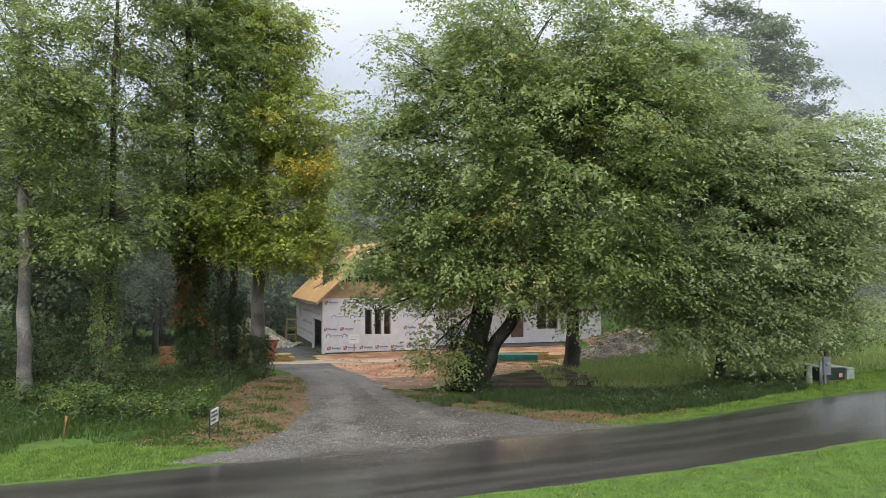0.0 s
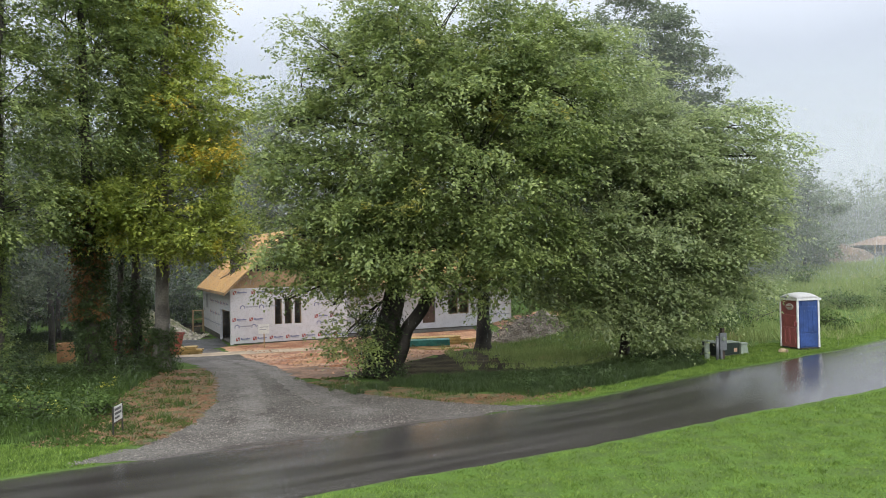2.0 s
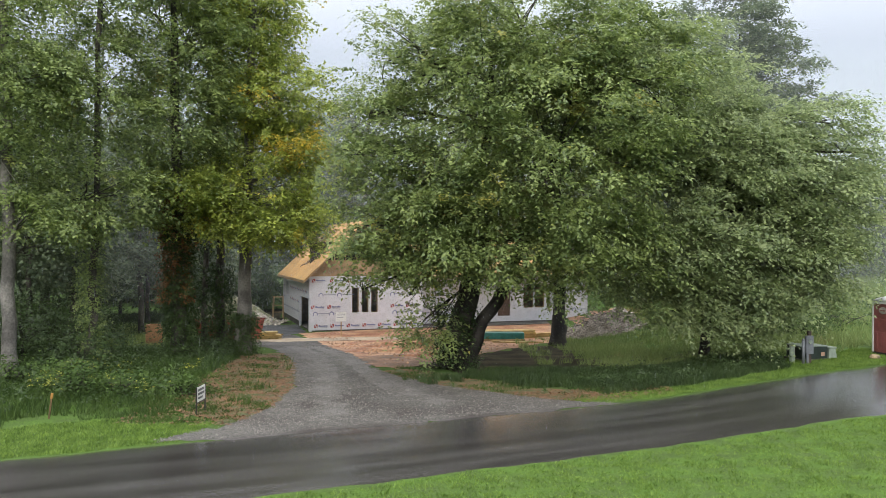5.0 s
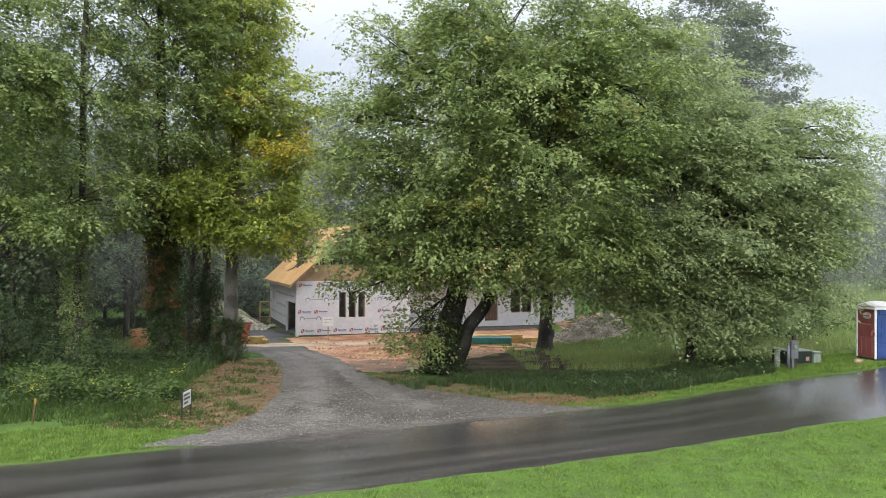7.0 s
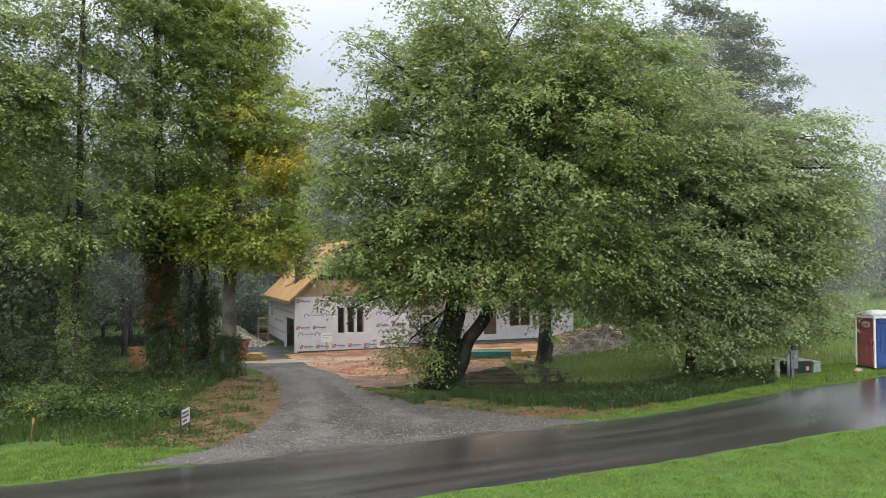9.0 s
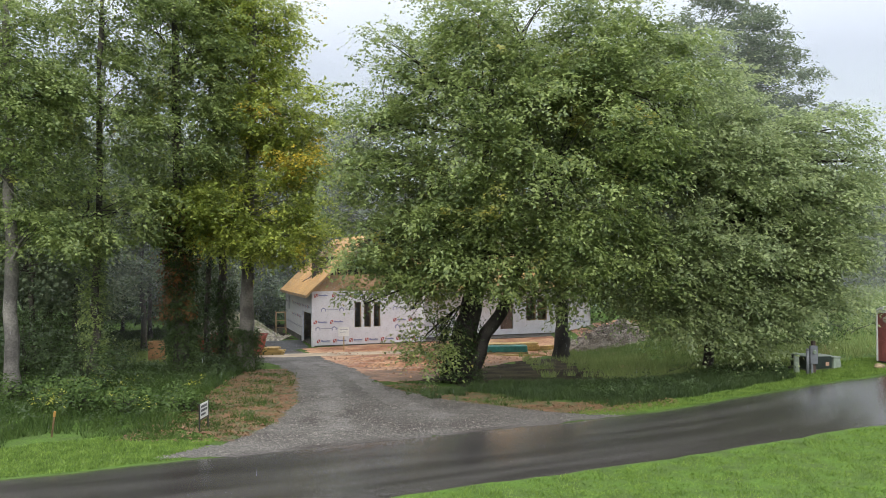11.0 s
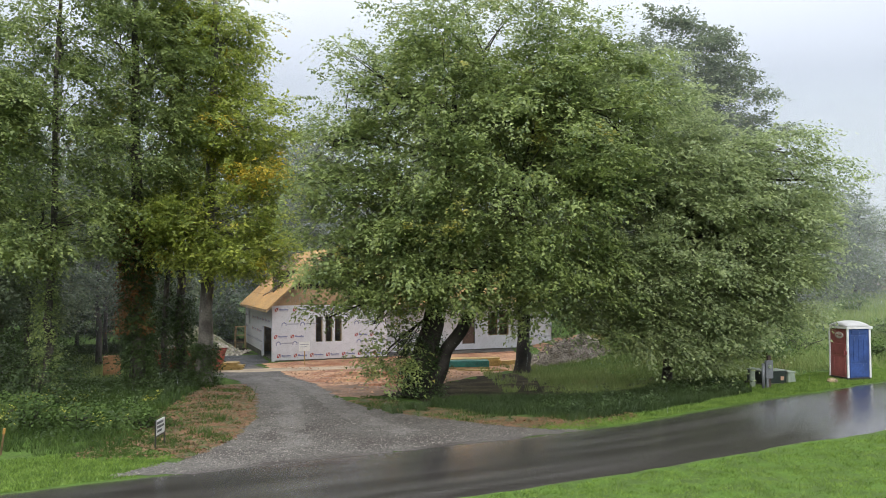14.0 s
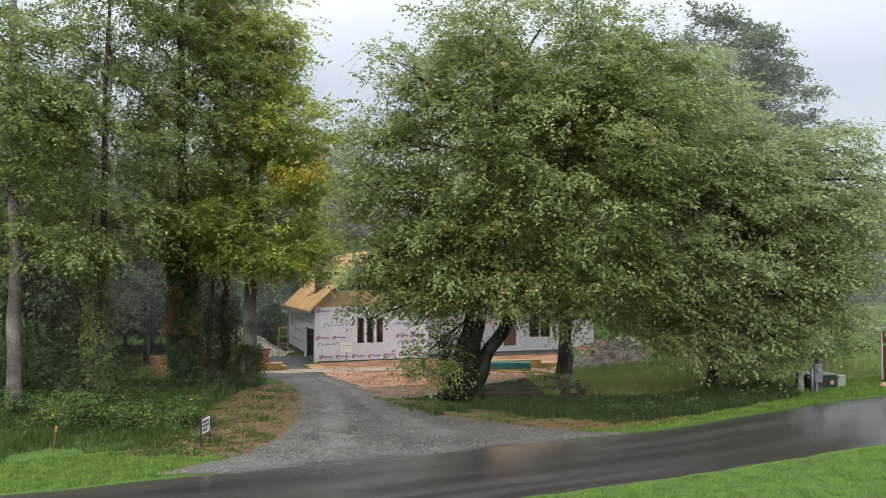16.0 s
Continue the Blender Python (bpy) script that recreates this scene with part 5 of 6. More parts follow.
stones("gravel_stones", pts, 0.017, M_STONE, 14, "loose grey gravel stones on the wet drive")
pts = scatter(5000, -6, 6, 16, 24, lambda x, y: (np.abs(y - road_far(x)) < 0.35 * np.abs(np.random.default_rng(5).normal(0, 1, len(x)))) & (x > -6) & (x < 4.5), 15)
pts[:, 2] += 0.06
stones("spilled_gravel", pts, 0.02, M_STONE, 16, "pale stones spilled onto the road's edge")


# ---------- ivy on the trunks ----------
def ivy(tree_at, r, z0, z1, n, seed, material, name, label, size=0.10):
    rng = np.random.default_rng(seed)
    x, y = tree_at
    z = rng.uniform(z0, z1, n)
    a = rng.uniform(0, 2 * math.pi, n)
    rad = r + np.abs(rng.normal(0.08, 0.16, n)) * (0.5 + 0.7 * np.abs(np.sin(z * 1.3 + seed)))
    p = np.stack([x + rad * np.cos(a), y + rad * np.sin(a), z], 1)
    d = np.stack([np.cos(a), np.sin(a), -0.6 + 0 * a], 1)
    v, f = leaves(p, d, 5, 0.22, size, 0.05, 0.6, rng, 0.85)
    near = min((o for o in scene.collection.objects if o.parent is None and o.name.startswith(("tree", "large_tree"))), key=lambda o: (o.location.x - x) ** 2 + (o.location.y - y) ** 2)
    return array_mesh(name, v - np.array(near.location), f, material, near, label)


M_REDVINE = leaf_mat("red_vine", (0.14, 0.06, 0.025), (0.24, 0.13, 0.045), patch=0.8)
ivy((-11.2, 31.45), 0.3, 0.0, 6.0, 1700, 1, M_IVY_SHADED, "ivy", "thick dark ivy wrapped round a trunk")
ivy((-11.3, 31.3), 0.3, 2.2, 6.6, 520, 2, M_REDVINE, "creeper", "reddening creeper leaves on an ivied trunk")
ivy((-10.42, 34.5), 0.22, -0.3, 3.6, 800, 3, M_IVY_SHADED, "ivy", "dark ivy climbing a slender trunk")
ivy((-9.18, 33.5), 0.22, -0.2, 1.6, 420, 4, M_IVY_SHADED, "ivy", "ivy round the foot of a grey trunk")
ivy((-13.36, 28.5), 0.14, 0.2, 6.5, 700, 5, M_LEAF, "vine", "bright green vine climbing a thin trunk", 0.09)
ivy((-11.81, 36.5), 0.15, -0.4, 5.0, 520, 6, M_IVY_SHADED, "ivy", "ivy on a thin trunk in the wood")
ivy((-0.1, 28.6), 0.45, 0.0, 2.4, 600, 7, M_IVY_SHADED, "ivy", "sprouts and ivy round the large tree's foot", 0.09)


# ---------- shrubs ----------
def shrub(x, y, r, h, n, seed, material=None, label="leafy green shrub at the edge of the wood", leaf=0.10):
    z = float(gz(x, y))
    rng = np.random.default_rng(seed)
    stems = [[(x + rng.normal(0, 0.05), y, z - 0.05, 0.03), (x + rng.normal(0, r * 0.4), y + rng.normal(0, 0.2), z + h * 0.6, 0.015)] for _ in range(4)]
    return tree(stems, [(x, y, z + h * 0.45, r, r, h * 0.5), (x + r * 0.5, y, z + h * 0.35, r * 0.6, r * 0.6, h * 0.38), (x - r * 0.5, y - 0.1, z + h * 0.6, r * 0.6, r * 0.6, h * 0.36)],
                n, 16, leaf, 0.5, 0.09, 0.4, material or M_IVY_SHADED, M_BARK, seed, label, 0.25, 4, 5, 0.3, (0, 0, 0.2), "shrub", 0.4)


for i, (x, y, r, h, n) in enumerate([(-12.6, 26.6, 0.9, 1.5, 260), (-15.6, 28.2, 1.3, 2.6, 420), (-17.2, 30.5, 1.6, 3.2, 460), (-15.2, 32.5, 1.3, 2.2, 320), (-10.5, 30.9, 0.7, 0.8, 170),
                                     (-9.75, 32.7, 0.4, 0.6, 110), (-17.5, 26.5, 1.4, 2.6, 420), (-19.5, 28.5, 1.5, 3.4, 460), (-14.2, 24.6, 0.8, 0.9, 200), (-9.6, 22.6, 0.5, 0.7, 130), (-11.2, 22.9, 0.6, 1.0, 170),
                                     (-18.6, 35.5, 1.8, 4.0, 420), (-22, 33, 2, 4.5, 460), (-20.4, 40, 1.8, 3.5, 360), (-21, 43, 2.2, 5, 420), (-8.1, 22.9, 0.45, 0.5, 110), (-21, 62, 2.6, 5.5, 420), (-17.6, 64.5, 2.5, 5.0, 420), (-14.2, 66, 2.6, 5.6, 420), (-10.8, 67.5, 2.4, 5.2, 400), (-24.5, 60, 2.4, 5, 380)]):
    tagged(shrub(x, y, r, h, n, 300 + i, M_WEED if i in (8, 9, 10, 15) else M_IVY_SHADED, leaf=0.10 if y < 50 else 0.24), group="shrubs at the wood's edge")
for i, (x, y, r, h, n) in enumerate([(33.5, 61, 0.9, 1.5, 120), (24, 44, 1.2, 1.1, 170), (27, 45, 1.2, 1.0, 170), (31, 45, 1.0, 1.1, 150), (19, 40, 1.4, 1.0, 190), (15.5, 36, 0.9, 0.9, 160), (36, 52, 1.4, 1.1, 160), (21, 36.5, 1.0, 0.9, 150)]):
    tagged(shrub(x, y, r, h, n, 340 + i, M_WEED, "low weedy bush in the overgrown meadow", 0.12), group="bushes in the meadow")

# bare dead tree among the crowns
bare = new("bare_tree")
bare.location = (-25.4, 55, float(gz(-25.4, 55)))
tb = Tubes()
tb.add([(0, 0, -0.1), (0.2, 0, 8), (0.1, 0, 15), (0.5, 0, 21)], [0.25, 0.2, 0.12, 0.03], 8, 0.08, 3)
rb = random.Random(8)
for i in range(16):
    z = rb.uniform(12, 20)
    dx, dz = rb.uniform(-2.4, 2.4), rb.uniform(1.2, 3)
    tb.add([(0.2, 0, z), (0.2 + dx * 0.5, 0, z + dz * 0.6), (0.2 + dx, rb.uniform(-1, 1), z + dz)], [0.06, 0.04, 0.012], 5, 0.05, i)
array_mesh("trunk", tb.v, tb.f, M_BARK_PALE, bare, smooth=True)
tagged(bare, "leafless dead tree between the green crowns", "tree")


# ---------- utility boxes by the road ----------
M_GREYM = mat("grey_painted_metal", (0.15, 0.16, 0.175), 0.45, 0.1, 3, 20, 0.1)
M_PALE = mat("pale_green_plastic", (0.26, 0.31, 0.25), 0.5, 0.12, 4, 20, 0.1)
M_DKGREEN = mat("dark_green_metal", (0.022, 0.034, 0.028), 0.4, 0.2, 3, 20, 0.1)
M_WOODPOST = mat("dark_treated_post", (0.07, 0.05, 0.04), 0.8, 0.3, 3, 20, 0.5)


def at(x, y, turn=0.0, lift=0.0):
    return pose(x, y, float(gz(x, y)) + lift, 0, 0, turn)


tr_ = new("transformer_box")
tr_.matrix_world = at(12.40, 28.85, 14)
part("pad", one_box(-0.05, -0.05, -0.05, 1.12, 0.95, 0.06, 0.01), M_BLOCK, tr_)
part("body", one_box(0, 0, 0.06, 1.06, 0.88, 0.50, 0.025), M_DKGREEN, tr_)
bm = one_box(-0.02, -0.03, 0.505, 1.08, 0.90, 0.535, 0.01)
part("lid", bm, M_PALE, tr_, "pale lid")
part("warning_label", one_box(0.80, -0.006, 0.16, 0.94, -0.001, 0.30), mat("label_orange", (0.5, 0.3, 0.2), 0.5), tr_)
tagged(tr_, "low dark green transformer box with a pale lid", "utility box")

ped = new("telecom_pedestal")
ped.matrix_world = at(11.95, 28.62)
bm = bmesh.new()
bmesh.ops.create_cone(bm, cap_ends=True, segments=20, radius1=0.10, radius2=0.095, depth=0.66, matrix=Matrix.Translation((0, 0, 0.33)))
part("post", bm, M_PALE, ped, smooth=False)
bm = bmesh.new()
bmesh.ops.create_uvsphere(bm, u_segments=20, v_segments=8, radius=0.112, matrix=Matrix.Translation((0, 0, 0.66)) @ Matrix.Diagonal((1, 1, 0.55, 1)))
part("cap", bm, M_PALE, ped, smooth=True)
tagged(ped, "pale round telecom pedestal post", "utility post")

mt = new("meter_pedestal")
mt.matrix_world = at(12.22, 28.1, 10)
part("post", one_box(0.14, 0.06, -0.05, 0.25, 0.17, 1.16, 0.008), M_WOODPOST, mt, "dark wooden post")
part("enclosure", one_box(-0.02, -0.06, 0.36, 0.26, 0.058, 1.0, 0.02), M_GREYM, mt)
part("conduit", one_box(0.03, -0.02, -0.05, 0.10, 0.04, 0.36, 0.01), M_GREYM, mt)
bm = bmesh.new()
bmesh.ops.create_cone(bm, cap_ends=True, segments=18, radius1=0.07, radius2=0.06, depth=0.06, matrix=Matrix.Translation((0.12, -0.09, 0.78)) @ Matrix.Rotation(radians(90), 4, 'X'))
part("dial", bm, M_PALE, mt)
bm = bmesh.new()
bmesh.ops.create_cone(bm, cap_ends=True, segments=14, radius1=0.055, radius2=0.055, depth=0.85, matrix=Matrix.Translation((-0.10, 0.0, 0.42)))
bmesh.ops.create_uvsphere(bm, u_segments=14, v_segments=7, radius=0.06, matrix=Matrix.Translation((-0.10, 0.0, 0.85)))
part("riser_pipe", bm, M_GREYM, mt, smooth=True)
tagged(mt, "grey electric meter box on a dark wooden post", "meter box")

sb = new("service_box")
sb.matrix_world = at(13.62, 29.33, 15)
bm = bmesh.new()
bmesh.ops.create_cone(bm, cap_ends=True, segments=4, radius1=0.24, radius2=0.19, depth=0.36, matrix=Matrix.Translation((0, 0, 0.18)) @ Matrix.Rotation(radians(45), 4, 'Z'))
part("body", bm, M_PALE, sb)
part("lid", one_box(-0.17, -0.17, 0.362, 0.17, 0.17, 0.43, 0.025), M_PALE, sb)
tagged(sb, "small pale green service box in the grass", "utility box")

rk = new("rock")
rk.matrix_world = at(15.1, 29.0, 30)
bm = bmesh.new()
bmesh.ops.create_icosphere(bm, subdivisions=2, radius=0.17)
rr2 = random.Random(3)
for v in bm.verts:
    v.co = Vector((v.co.x * 1.3, v.co.y, v.co.z * 0.7)) * rr2.uniform(0.85, 1.15) + Vector((0, 0, 0.06))
part("rock_body", bm, mat("tan_rock", (0.40, 0.30, 0.18), 0.8, 0.3), rk)
tagged(rk, "small tan rock in the grass by the road", "rock")

# ---------- signs and stake ----------
ys_ = new("yard_sign")
ys_.matrix_world = at(-6.70, 20.15, 89)
part("board", one_box(-0.02, -0.012, 0.33, 0.62, 0.006, 0.71, 0.004), mat("white_sign_board", (0.72, 0.72, 0.70), 0.5, 0.06), ys_)
for a, b, c, d in ((0.06, 0.60, 0.5, 0.66), (0.06, 0.50, 0.54, 0.56), (0.06, 0.40, 0.4, 0.45)):
    part("writing", one_box(a, -0.016, b, c, -0.0125, d), mat("dark_ink", (0.16, 0.16, 0.17), 0.6), ys_)
for x in (-0.035, 0.62):
    part("leg", one_box(x, -0.02, -0.05, x + 0.025, 0.015, 0.73), mat("dark_iron", (0.03, 0.028, 0.026), 0.5), ys_)
part("crossbar", one_box(-0.008, -0.015, 0.29, 0.618, 0.008, 0.315), mat("dark_iron", (0.03, 0.028, 0.026), 0.5), ys_)
tagged(ys_, "small white yard sign on dark iron legs", "sign")

st = new("survey_stake")
st.matrix_world = at(-10.26, 19.63) @ pose(0, 0, 0, 3, 9, 0)
part("stake", one_box(-0.022, -0.012, -0.1, 0.022, 0.012, 0.62, 0.003), mat("weathered_stake", (0.20, 0.13, 0.055), 0.8, 0.3), st)
part("flagging", one_box(-0.026, -0.016, 0.52, 0.026, 0.016, 0.66), mat("orange_flagging", (0.5, 0.26, 0.06), 0.6), st, "faded orange tip")
tagged(st, "thin wooden survey stake with a faded orange tip", "stake")

hs = new("permit_sign")
hs.matrix_world = at(-6.97, 46.6, 15)
part("post", one_box(-0.03, 0, -0.1, 0.03, 0.05, 0.95), M_TIMBER, hs)
part("board", one_box(-0.33, -0.03, 0.85, 0.30, -0.004, 1.40, 0.01), mat("white_board", (0.88, 0.89, 0.88), 0.5, 0.04), hs)
part("writing", one_box(-0.25, -0.034, 1.22, 0.22, -0.031, 1.26), M_GREYINK, hs)
part("writing", one_box(-0.25, -0.034, 1.08, 0.12, -0.031, 1.12), M_GREYINK, hs)
tagged(hs, "white permit board on a wooden post before the house", "sign")


# ---------- site things ----------
def dumpster():
    root = new("dumpster")
    root.matrix_world = at(-14.55, 43.2, -14)
    Mr = mat("rusty_red_steel", (0.34, 0.055, 0.035), 0.5, 0.25, 2, 14, 0.2)
    bm = bmesh.new()
    L, D, H = 3.3, 1.8, 1.15
    o = [(0.25, 0, 0.12), (L - 0.25, 0, 0.12), (L, 0, H), (0, 0, H)]
    lo_ = [bm.verts.new(p) for p in o]
    hi_ = [bm.verts.new((p[0], D, p[2])) for p in o]
    bm.faces.new(lo_)
    bm.faces.new(hi_[::-1])
    for i in (0, 1, 3):
        j = (i + 1) % 4
        bm.faces.new((lo_[i], hi_[i], hi_[j], lo_[j]))
    bmesh.ops.recalc_face_normals(bm, faces=bm.faces[:])
    bmesh.ops.solidify(bm, geom=bm.faces[:], thickness=0.05)
    part("body", bm, Mr, root)
    for x in (0.7, 1.3, 1.9, 2.5):
        part("rib", one_box(x, -0.07, 0.14, x + 0.08, -0.002, H - 0.02), Mr, root)
    part("rim", one_box(-0.05, -0.08, H, L + 0.05, -0.003, H + 0.07, 0.01), Mr, root)
    part("rim", one_box(-0.05, D, H, L + 0.05, D + 0.07, H + 0.07, 0.01), Mr, root)
    for x in (0.4, L - 0.6):
        part("skid", one_box(x, 0.1, 0.0, x + 0.2, D - 0.1, 0.12), Mr, root)
    return tagged(root, "open red steel dumpster beside the drive", "dumpster")


dumpster()


def plank_pile(name, m, n, length, w, t, across, seed, material, label, spread=0.08):
    root = new(name)
    root.matrix_world = m
    r = random.Random(seed)
    for i in range(n):
        lay, k_ = divmod(i, across)
        L = length * r.uniform(0.85, 1.0)
        ob = part("board", one_box(-L / 2, -w / 2, 0, L / 2, w / 2, t, 0.004), material, root)
        ob.matrix_basis = pose(r.uniform(-spread, spread), (k_ - across / 2) * (w + 0.012), lay * (t + 0.004), 0, 0, r.uniform(-1.5, 1.5) * spread * 10)
    return tagged(root, label, "lumber")


M_NEWWOOD = mat("yellow_new_timber", (0.52, 0.36, 0.13), 0.6, 0.2, 1.5, 14, 0.3, object_random=0.2)
plank_pile("lumber_stack", at(2.4, 46.0, 8), 30, 4.2, 0.14, 0.09, 6, 1, M_NEWWOOD, "stack of yellow new framing lumber")
plank_pile("lumber_stack", at(4.8, 46.6, 25), 14, 3.0, 0.14, 0.06, 4, 2, M_NEWWOOD, "loose heap of new boards in the yard", 0.25)
plank_pile("plank_pile", at(-11.0, 44.6, 8), 24, 1.7, 0.2, 0.07, 4, 6, M_NEWWOOD, "short orange planks stacked beside the dumpster", 0.2)
plank_pile("plank_pile", at(-13.2, 46.6, 5), 12, 2.6, 0.2, 0.05, 4, 3, M_NEWWOOD, "orange planks stacked behind the dumpster", 0.2)
plank_pile("scrap_boards", at(3.2, 43.2, -8), 9, 2.4, 0.12, 0.04, 5, 4, M_NEWWOOD, "scrap boards lying on the ground", 0.35)

teal = new("wrapped_pallet")
teal.matrix_world = at(1.35, 43.9, 2)
part("pallet", one_box(0, 0, 0, 2.3, 0.9, 0.12), M_TIMBER, teal)
part("wrapping", one_box(0.02, 0.02, 0.123, 2.28, 0.88, 0.46, 0.03), mat("teal_wrapping", (0.03, 0.20, 0.19), 0.35, 0.15, 3, 9, 0.3), teal, "teal plastic wrapping")
tagged(teal, "long pallet of material in teal plastic wrapping", "pallet")

bd = new("leaning_board")
bd.matrix_world = at(-15.05, 38.2, 6)
part("panel", one_box(0.0, 0, 0, 0.62, 0.05, 1.15, 0.01), mat("orange_plywood", (0.40, 0.21, 0.10), 0.7, 0.2, 2, 15, 0.3), bd)
part("panel", one_box(-0.22, 0.05, 0, -0.004, 0.6, 1.1, 0.01), mat("orange_plywood", (0.40, 0.21, 0.10), 0.7, 0.2, 2, 15, 0.3), bd)
part("foot_board", one_box(0.15, -0.35, 0, 0.9, -0.1, 0.06), M_NEWWOOD, bd)
tagged(bd, "upright brown plywood box among the weeds", "crate")

sc = new("sawhorse_frame")
sc.matrix_world = at(-13.6, 57.6, 20, 0.3)
for a, b in (((0, 0, -0.3), (0.05, 0, 1.35)), ((0.75, 0, -0.3), (0.7, 0, 1.35)), ((0, 0.6, -0.3), (0.05, 0.6, 1.35)), ((0.75, 0.6, -0.3), (0.7, 0.6, 1.35)),
             ((0, 0, 1.3), (0.75, 0, 1.3)), ((0, 0, 0.7), (0.75, 0, 0.7)), ((0, 0, 0.2), (0.75, 0, 0.2)), ((0, 0.6, 1.3), (0.75, 0.6, 1.3))):
    bm = bmesh.new()
    beam(bm, a, b, 0.05, 0.09)
    part("timber", bm, M_TIMBER, sc)
tagged(sc, "rough timber trestle beside the house wall", "trestle")


def mound(name, x, y, rx_, ry_, h, material, seed, label, category="mound", rough=0.25):
    rng = np.random.default_rng(seed)
    n = 34
    g = np.linspace(-1.15, 1.15, n)
    X, Y = np.meshgrid(g, g)
    R = np.sqrt(X ** 2 + Y ** 2)
    ph = rng.uniform(0, 6, 8)
    nz = sum(np.sin(X * (3 + 2 * i) + ph[i]) * np.cos(Y * (2.5 + 2 * i) + ph[-i]) / (1 + i) for i in range(5)) * rough
    Z = h * np.clip(1 - R ** 2, -0.15, 1) * (1 + nz) + h * rng.normal(0, 0.04, X.shape)
    wx, wy = x + X * rx_, y + Y * ry_
    v = np.stack([wx.ravel(), wy.ravel(), (gz(wx, wy) + np.maximum(Z, -0.08)).ravel()], 1)
    i, j = np.meshgrid(np.arange(n - 1), np.arange(n - 1))
    k_ = (j * n + i).ravel()
    return tagged(array_mesh(name, v, np.stack([k_, k_ + 1, k_ + n + 1, k_ + n], 1), material, smooth=False), label, category)


M_RUBBLE = mat("pale_rubble", (0.33, 0.30, 0.22), 0.9, 0.4, 1.5, 9, 1.0, second=(0.14, 0.15, 0.07), dist=0.1)
M_BRUSH = mat("grey_brush", (0.34, 0.29, 0.25), 0.9, 0.4, 2, 12, 1.0, second=(0.19, 0.155, 0.125), dist=0.1)
mound("dirt_mound", -15.3, 54.4, 3.0, 2.0, 0.8, M_RUBBLE, 2, "pale mound of dirt and rubble by the house", "dirt pile")
mound("dirt_mound", -17.6, 59, 3.4, 2.4, 1.3, M_RUBBLE, 3, "grassy heap of dug earth behind the drive", "dirt pile")
mound("brush_mound", 8.2, 45.4, 2.6, 1.3, 1.15, M_BRUSH, 4, "heap of grey brush and debris in the yard", "debris pile", 0.4)
mound("clay_mound", 53.5, 89, 4.6, 3, 1.7, mat("dark_clay", (0.17, 0.115, 0.075), 0.8, 0.3, 0.8, 5, 0.6), 5, "mound of brown clay beyond the meadow", "dirt pile", 0.5)
rb = random.Random(12)
bp_ = Tubes()
for i in range(280):
    x, y = 8.2 + rb.gauss(0, 1.2), 45.2 + rb.gauss(0, 0.55)
    z = float(gz(x, y)) + max(0.05, 1.1 * (1 - ((x - 8.2) / 2.6) ** 2)) * rb.uniform(0.6, 1.15)
    a, l_ = rb.uniform(0, 6.28), rb.uniform(0.3, 0.9)
    bp_.add([(x, y, z), (x + l_ * math.cos(a), y + l_ * 0.5 * math.sin(a), z + rb.uniform(-0.2, 0.35))], [0.022, 0.010], 4, 0.0, i)
tagged(array_mesh("brush_sticks", bp_.v, bp_.f, mat("dead_sticks", (0.36, 0.31, 0.27), 0.9, 0.3, 3, 15, 0.3, island=0.3)), "tangle of dead pale sticks on the debris heap", "sticks", kind="stuff")
rub = scatter(700, -18, -12.2, 52.4, 56.5, lambda x, y: x > -99, 17)
rub[:, 2] += 0.03 + 0.72 * np.clip(1 - ((rub[:, 0] + 15.3) / 3.0) ** 2 - ((rub[:, 1] - 54.4) / 2.0) ** 2, 0, 1)
stones("rubble_stones", rub, 0.11, mat("rubble_stone", (0.38, 0.34, 0.28), 0.8, 0.2, 5, 30, 0.4, island=0.5), 18, "lumps of rubble on the dirt mound")

# clods of clay and tracks in the yard
cl = scatter(2600, -8, 6, 29, 49, lambda x, y: in_poly(x, y, np.array([(-8.4, 45.6), (6, 50), (4, 42), (1.6, 37), (-2.0, 29.6), (-4.7, 35.5)])) & (patchy(x, y, 1.1) > 0.0), 19)
cl[:, 2] += 0.02
stones("clay_clods", cl, 0.09, mat("clay_clod", (0.38, 0.22, 0.13), 0.7, 0.25, 4, 20, 0.5, island=0.35), 20, "lumps of churned red and tan clay")
for i, (x, y, ra, rb_, h) in enumerate([(-3.2, 35.5, 2.2, 0.35, 0.16), (-2.4, 37.4, 2.6, 0.4, 0.18), (-4.2, 39.6, 2.4, 0.4, 0.16), (-1.6, 33.0, 1.2, 0.3, 0.14), (-2.0, 41.2, 2.6, 0.35, 0.18)]):
    mound("clay_ridge", x, y, ra, rb_, h, M_CLAY, 30 + i, "low ridge of clay pushed up by machines", "clay ridge", 0.5)

# house under construction beyond the meadow, undersized and brought nearer to fit the camera's view
fh = new("far_house")
fh.matrix_world = pose(59.4, 92, float(gz(56, 92)) - 0.25, 0, 0, -8)
part("wall", one_box(0, 0, 0, 9, 6, 1.5), mat("grey_sheathed_wall", (0.16, 0.15, 0.14), 0.8), fh)
for i in range(10):
    part("post", one_box(0.1 + i * 0.9, -0.12, 1.2, 0.24 + i * 0.9, -0.02, 2.2), M_TIMBER, fh)
# dark block added in place of the shade below the roof
part("ceiling_deck", one_box(0.2, 0.2, 1.5, 8.8, 5.8, 2.2), M_INNER_SHADE, fh)
bm = bmesh.new()
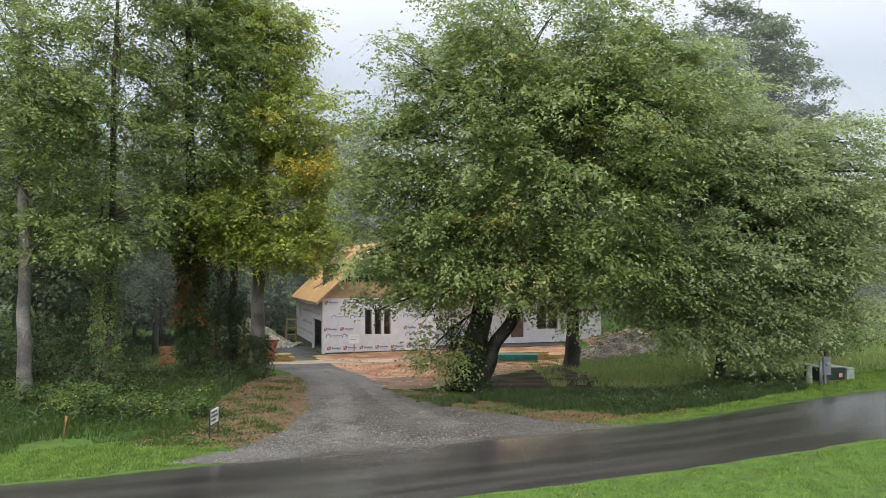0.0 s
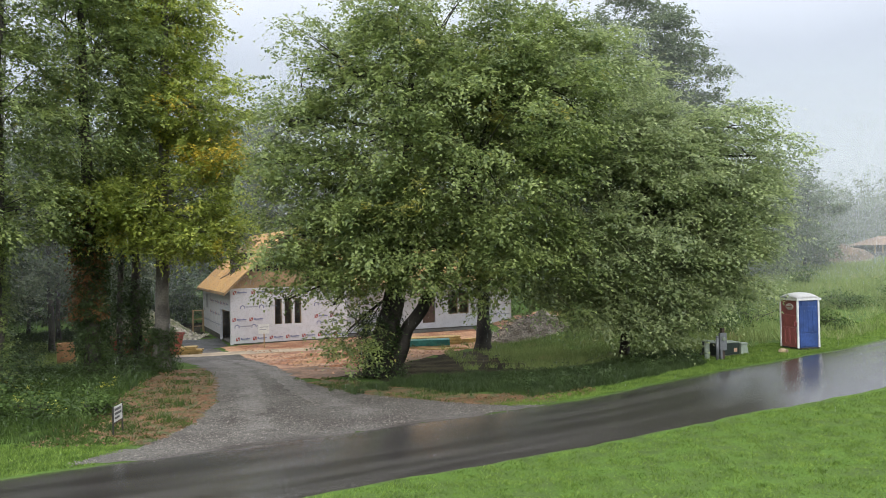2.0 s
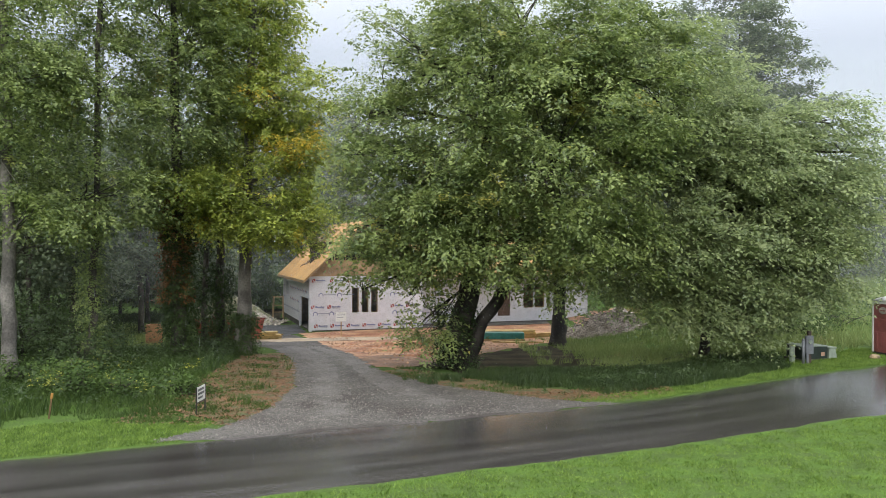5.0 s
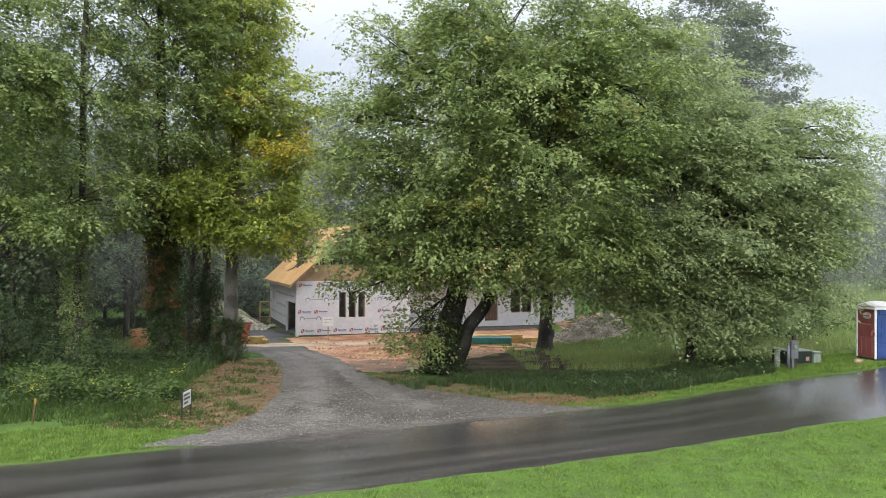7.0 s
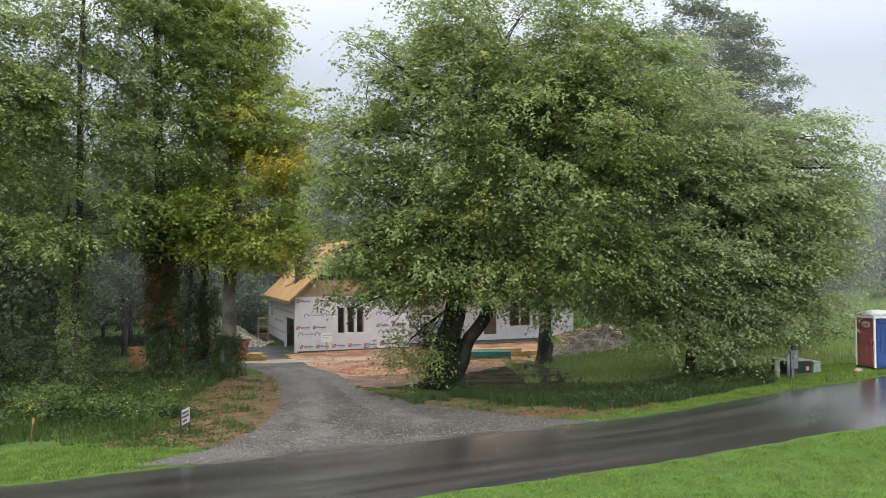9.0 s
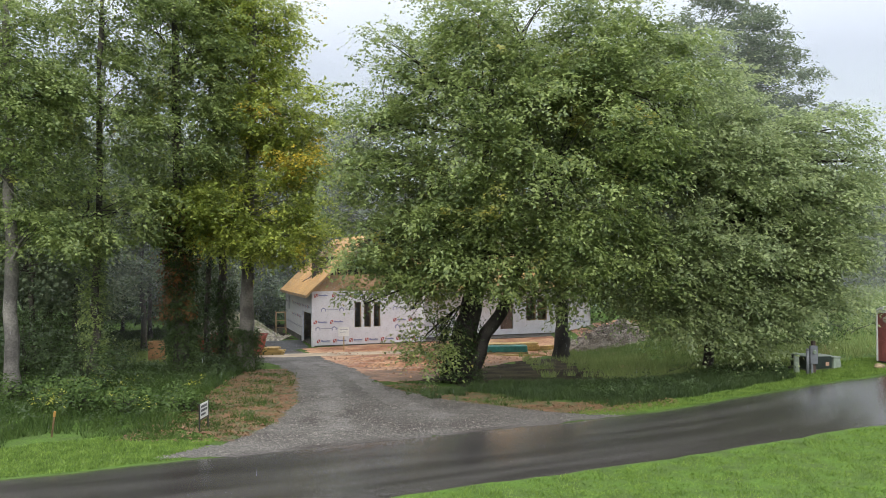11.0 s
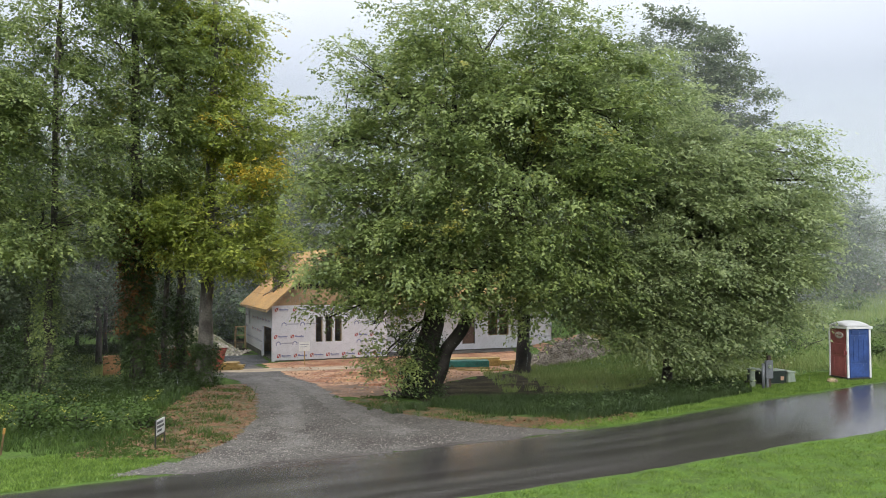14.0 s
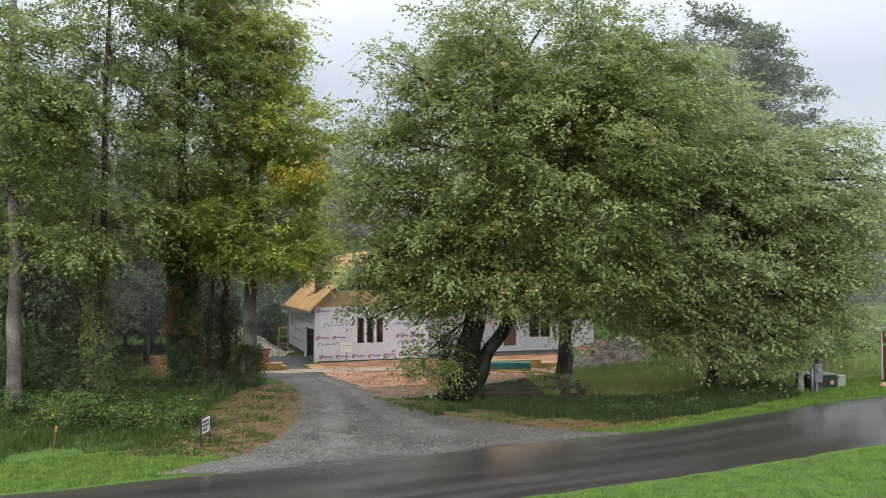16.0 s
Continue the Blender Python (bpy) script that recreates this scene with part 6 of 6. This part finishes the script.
vs = [bm.verts.new(p) for p in ((-0.4, -0.5, 2.2), (9.4, -0.5, 2.2), (9.4, 6.5, 2.2), (-0.4, 6.5, 2.2), (2, 3, 3.3), (7.4, 3, 3.3))]
for f in ((0, 1, 5, 4), (1, 2, 5), (2, 3, 4, 5), (3, 0, 4), (3, 2, 1, 0)):
    bm.faces.new([vs[i] for i in f])
part("roof", bm, mat("tan_roof", (0.27, 0.18, 0.125), 0.8), fh)
tagged(fh, "far house under construction with a tan roof, undersized to fit the view", "house")
for i in range(3):
    p_ = new("marker_post", None)
    p_.matrix_world = at(50.5 + i * 1.6, 78 + i)
    part("post", one_box(-0.05, -0.05, -0.1, 0.05, 0.05, 1.0, 0.01), M_PALE, p_)
    tagged(p_, "pale marker post at the far edge of the meadow", "post", "marker posts")


# ---------- rain, and sheets that imitate its haze ---
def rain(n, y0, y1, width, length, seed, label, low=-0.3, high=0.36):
    """Fine streaks of rain between two distances, in a wedge fitted to the camera's view."""
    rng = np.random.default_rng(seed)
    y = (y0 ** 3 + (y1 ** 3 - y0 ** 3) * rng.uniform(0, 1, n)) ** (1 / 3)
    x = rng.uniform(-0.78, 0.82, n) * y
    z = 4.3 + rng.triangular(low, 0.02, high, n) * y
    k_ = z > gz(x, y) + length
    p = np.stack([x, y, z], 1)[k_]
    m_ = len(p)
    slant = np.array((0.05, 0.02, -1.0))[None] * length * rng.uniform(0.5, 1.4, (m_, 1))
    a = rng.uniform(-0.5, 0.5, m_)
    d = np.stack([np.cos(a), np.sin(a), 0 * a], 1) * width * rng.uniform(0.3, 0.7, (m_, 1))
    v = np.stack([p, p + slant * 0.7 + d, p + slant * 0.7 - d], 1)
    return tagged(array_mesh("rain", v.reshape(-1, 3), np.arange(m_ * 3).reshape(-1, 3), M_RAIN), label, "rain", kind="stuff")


M_RAIN = bpy.data.materials.new("rain_haze_grey")
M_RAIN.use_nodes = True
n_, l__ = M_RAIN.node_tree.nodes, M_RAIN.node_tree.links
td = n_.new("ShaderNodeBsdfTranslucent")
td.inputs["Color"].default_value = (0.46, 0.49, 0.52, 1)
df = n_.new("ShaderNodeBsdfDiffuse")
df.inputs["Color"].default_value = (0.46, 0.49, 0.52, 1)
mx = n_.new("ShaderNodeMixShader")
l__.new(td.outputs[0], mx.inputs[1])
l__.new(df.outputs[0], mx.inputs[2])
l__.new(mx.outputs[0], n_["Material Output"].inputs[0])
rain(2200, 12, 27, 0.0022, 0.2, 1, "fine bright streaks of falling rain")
# massed streaks added to imitate haze over the site
rain(110000, 31, 66, 0.0042, 0.28, 2, "mass of rain streaks added to haze the site", -0.1, 0.33)


def haze_sheet(y, density, seed):
    """A see-through sheet that imitates rain haze: thin, uneven, dissolving upward and towards the ground."""
    m = bpy.data.materials.new("haze_film")
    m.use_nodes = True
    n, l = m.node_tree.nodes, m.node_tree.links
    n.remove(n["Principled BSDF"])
    clear, film = n.new("ShaderNodeBsdfTransparent"), n.new("ShaderNodeMixShader")
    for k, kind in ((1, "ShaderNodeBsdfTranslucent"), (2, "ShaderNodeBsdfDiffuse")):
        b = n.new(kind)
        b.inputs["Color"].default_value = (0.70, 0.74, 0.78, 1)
        l.new(b.outputs[0], film.inputs[k])
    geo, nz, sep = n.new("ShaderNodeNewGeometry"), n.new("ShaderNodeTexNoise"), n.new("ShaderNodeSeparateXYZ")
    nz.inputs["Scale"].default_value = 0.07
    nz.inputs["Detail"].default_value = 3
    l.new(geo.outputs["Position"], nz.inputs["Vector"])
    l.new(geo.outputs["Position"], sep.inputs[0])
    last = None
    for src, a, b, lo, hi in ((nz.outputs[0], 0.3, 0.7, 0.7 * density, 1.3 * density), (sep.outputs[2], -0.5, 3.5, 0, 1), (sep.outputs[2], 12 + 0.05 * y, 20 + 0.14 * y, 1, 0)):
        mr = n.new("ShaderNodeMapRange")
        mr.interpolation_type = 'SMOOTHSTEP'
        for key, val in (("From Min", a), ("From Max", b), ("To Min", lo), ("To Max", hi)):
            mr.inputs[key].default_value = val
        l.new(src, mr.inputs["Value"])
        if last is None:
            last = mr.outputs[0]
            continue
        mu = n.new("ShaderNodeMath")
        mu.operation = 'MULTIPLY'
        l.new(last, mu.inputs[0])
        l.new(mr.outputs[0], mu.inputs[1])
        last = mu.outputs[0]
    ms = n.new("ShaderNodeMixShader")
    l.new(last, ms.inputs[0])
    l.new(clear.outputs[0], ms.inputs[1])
    l.new(film.outputs[0], ms.inputs[2])
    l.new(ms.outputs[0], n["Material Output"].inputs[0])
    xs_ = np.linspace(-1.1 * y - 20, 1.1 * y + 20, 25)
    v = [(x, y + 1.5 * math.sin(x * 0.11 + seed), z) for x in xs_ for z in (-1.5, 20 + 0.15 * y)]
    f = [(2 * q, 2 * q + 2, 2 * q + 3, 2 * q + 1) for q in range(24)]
    return tagged(array_mesh("haze_veil", v, f, m, smooth=True), "see-through sheet added to imitate rain haze", "rain", kind="stuff")


# haze built as added sheets, each farther one less transparent
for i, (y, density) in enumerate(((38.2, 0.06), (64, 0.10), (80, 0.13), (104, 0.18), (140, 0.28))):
    haze_sheet(y, density, i)
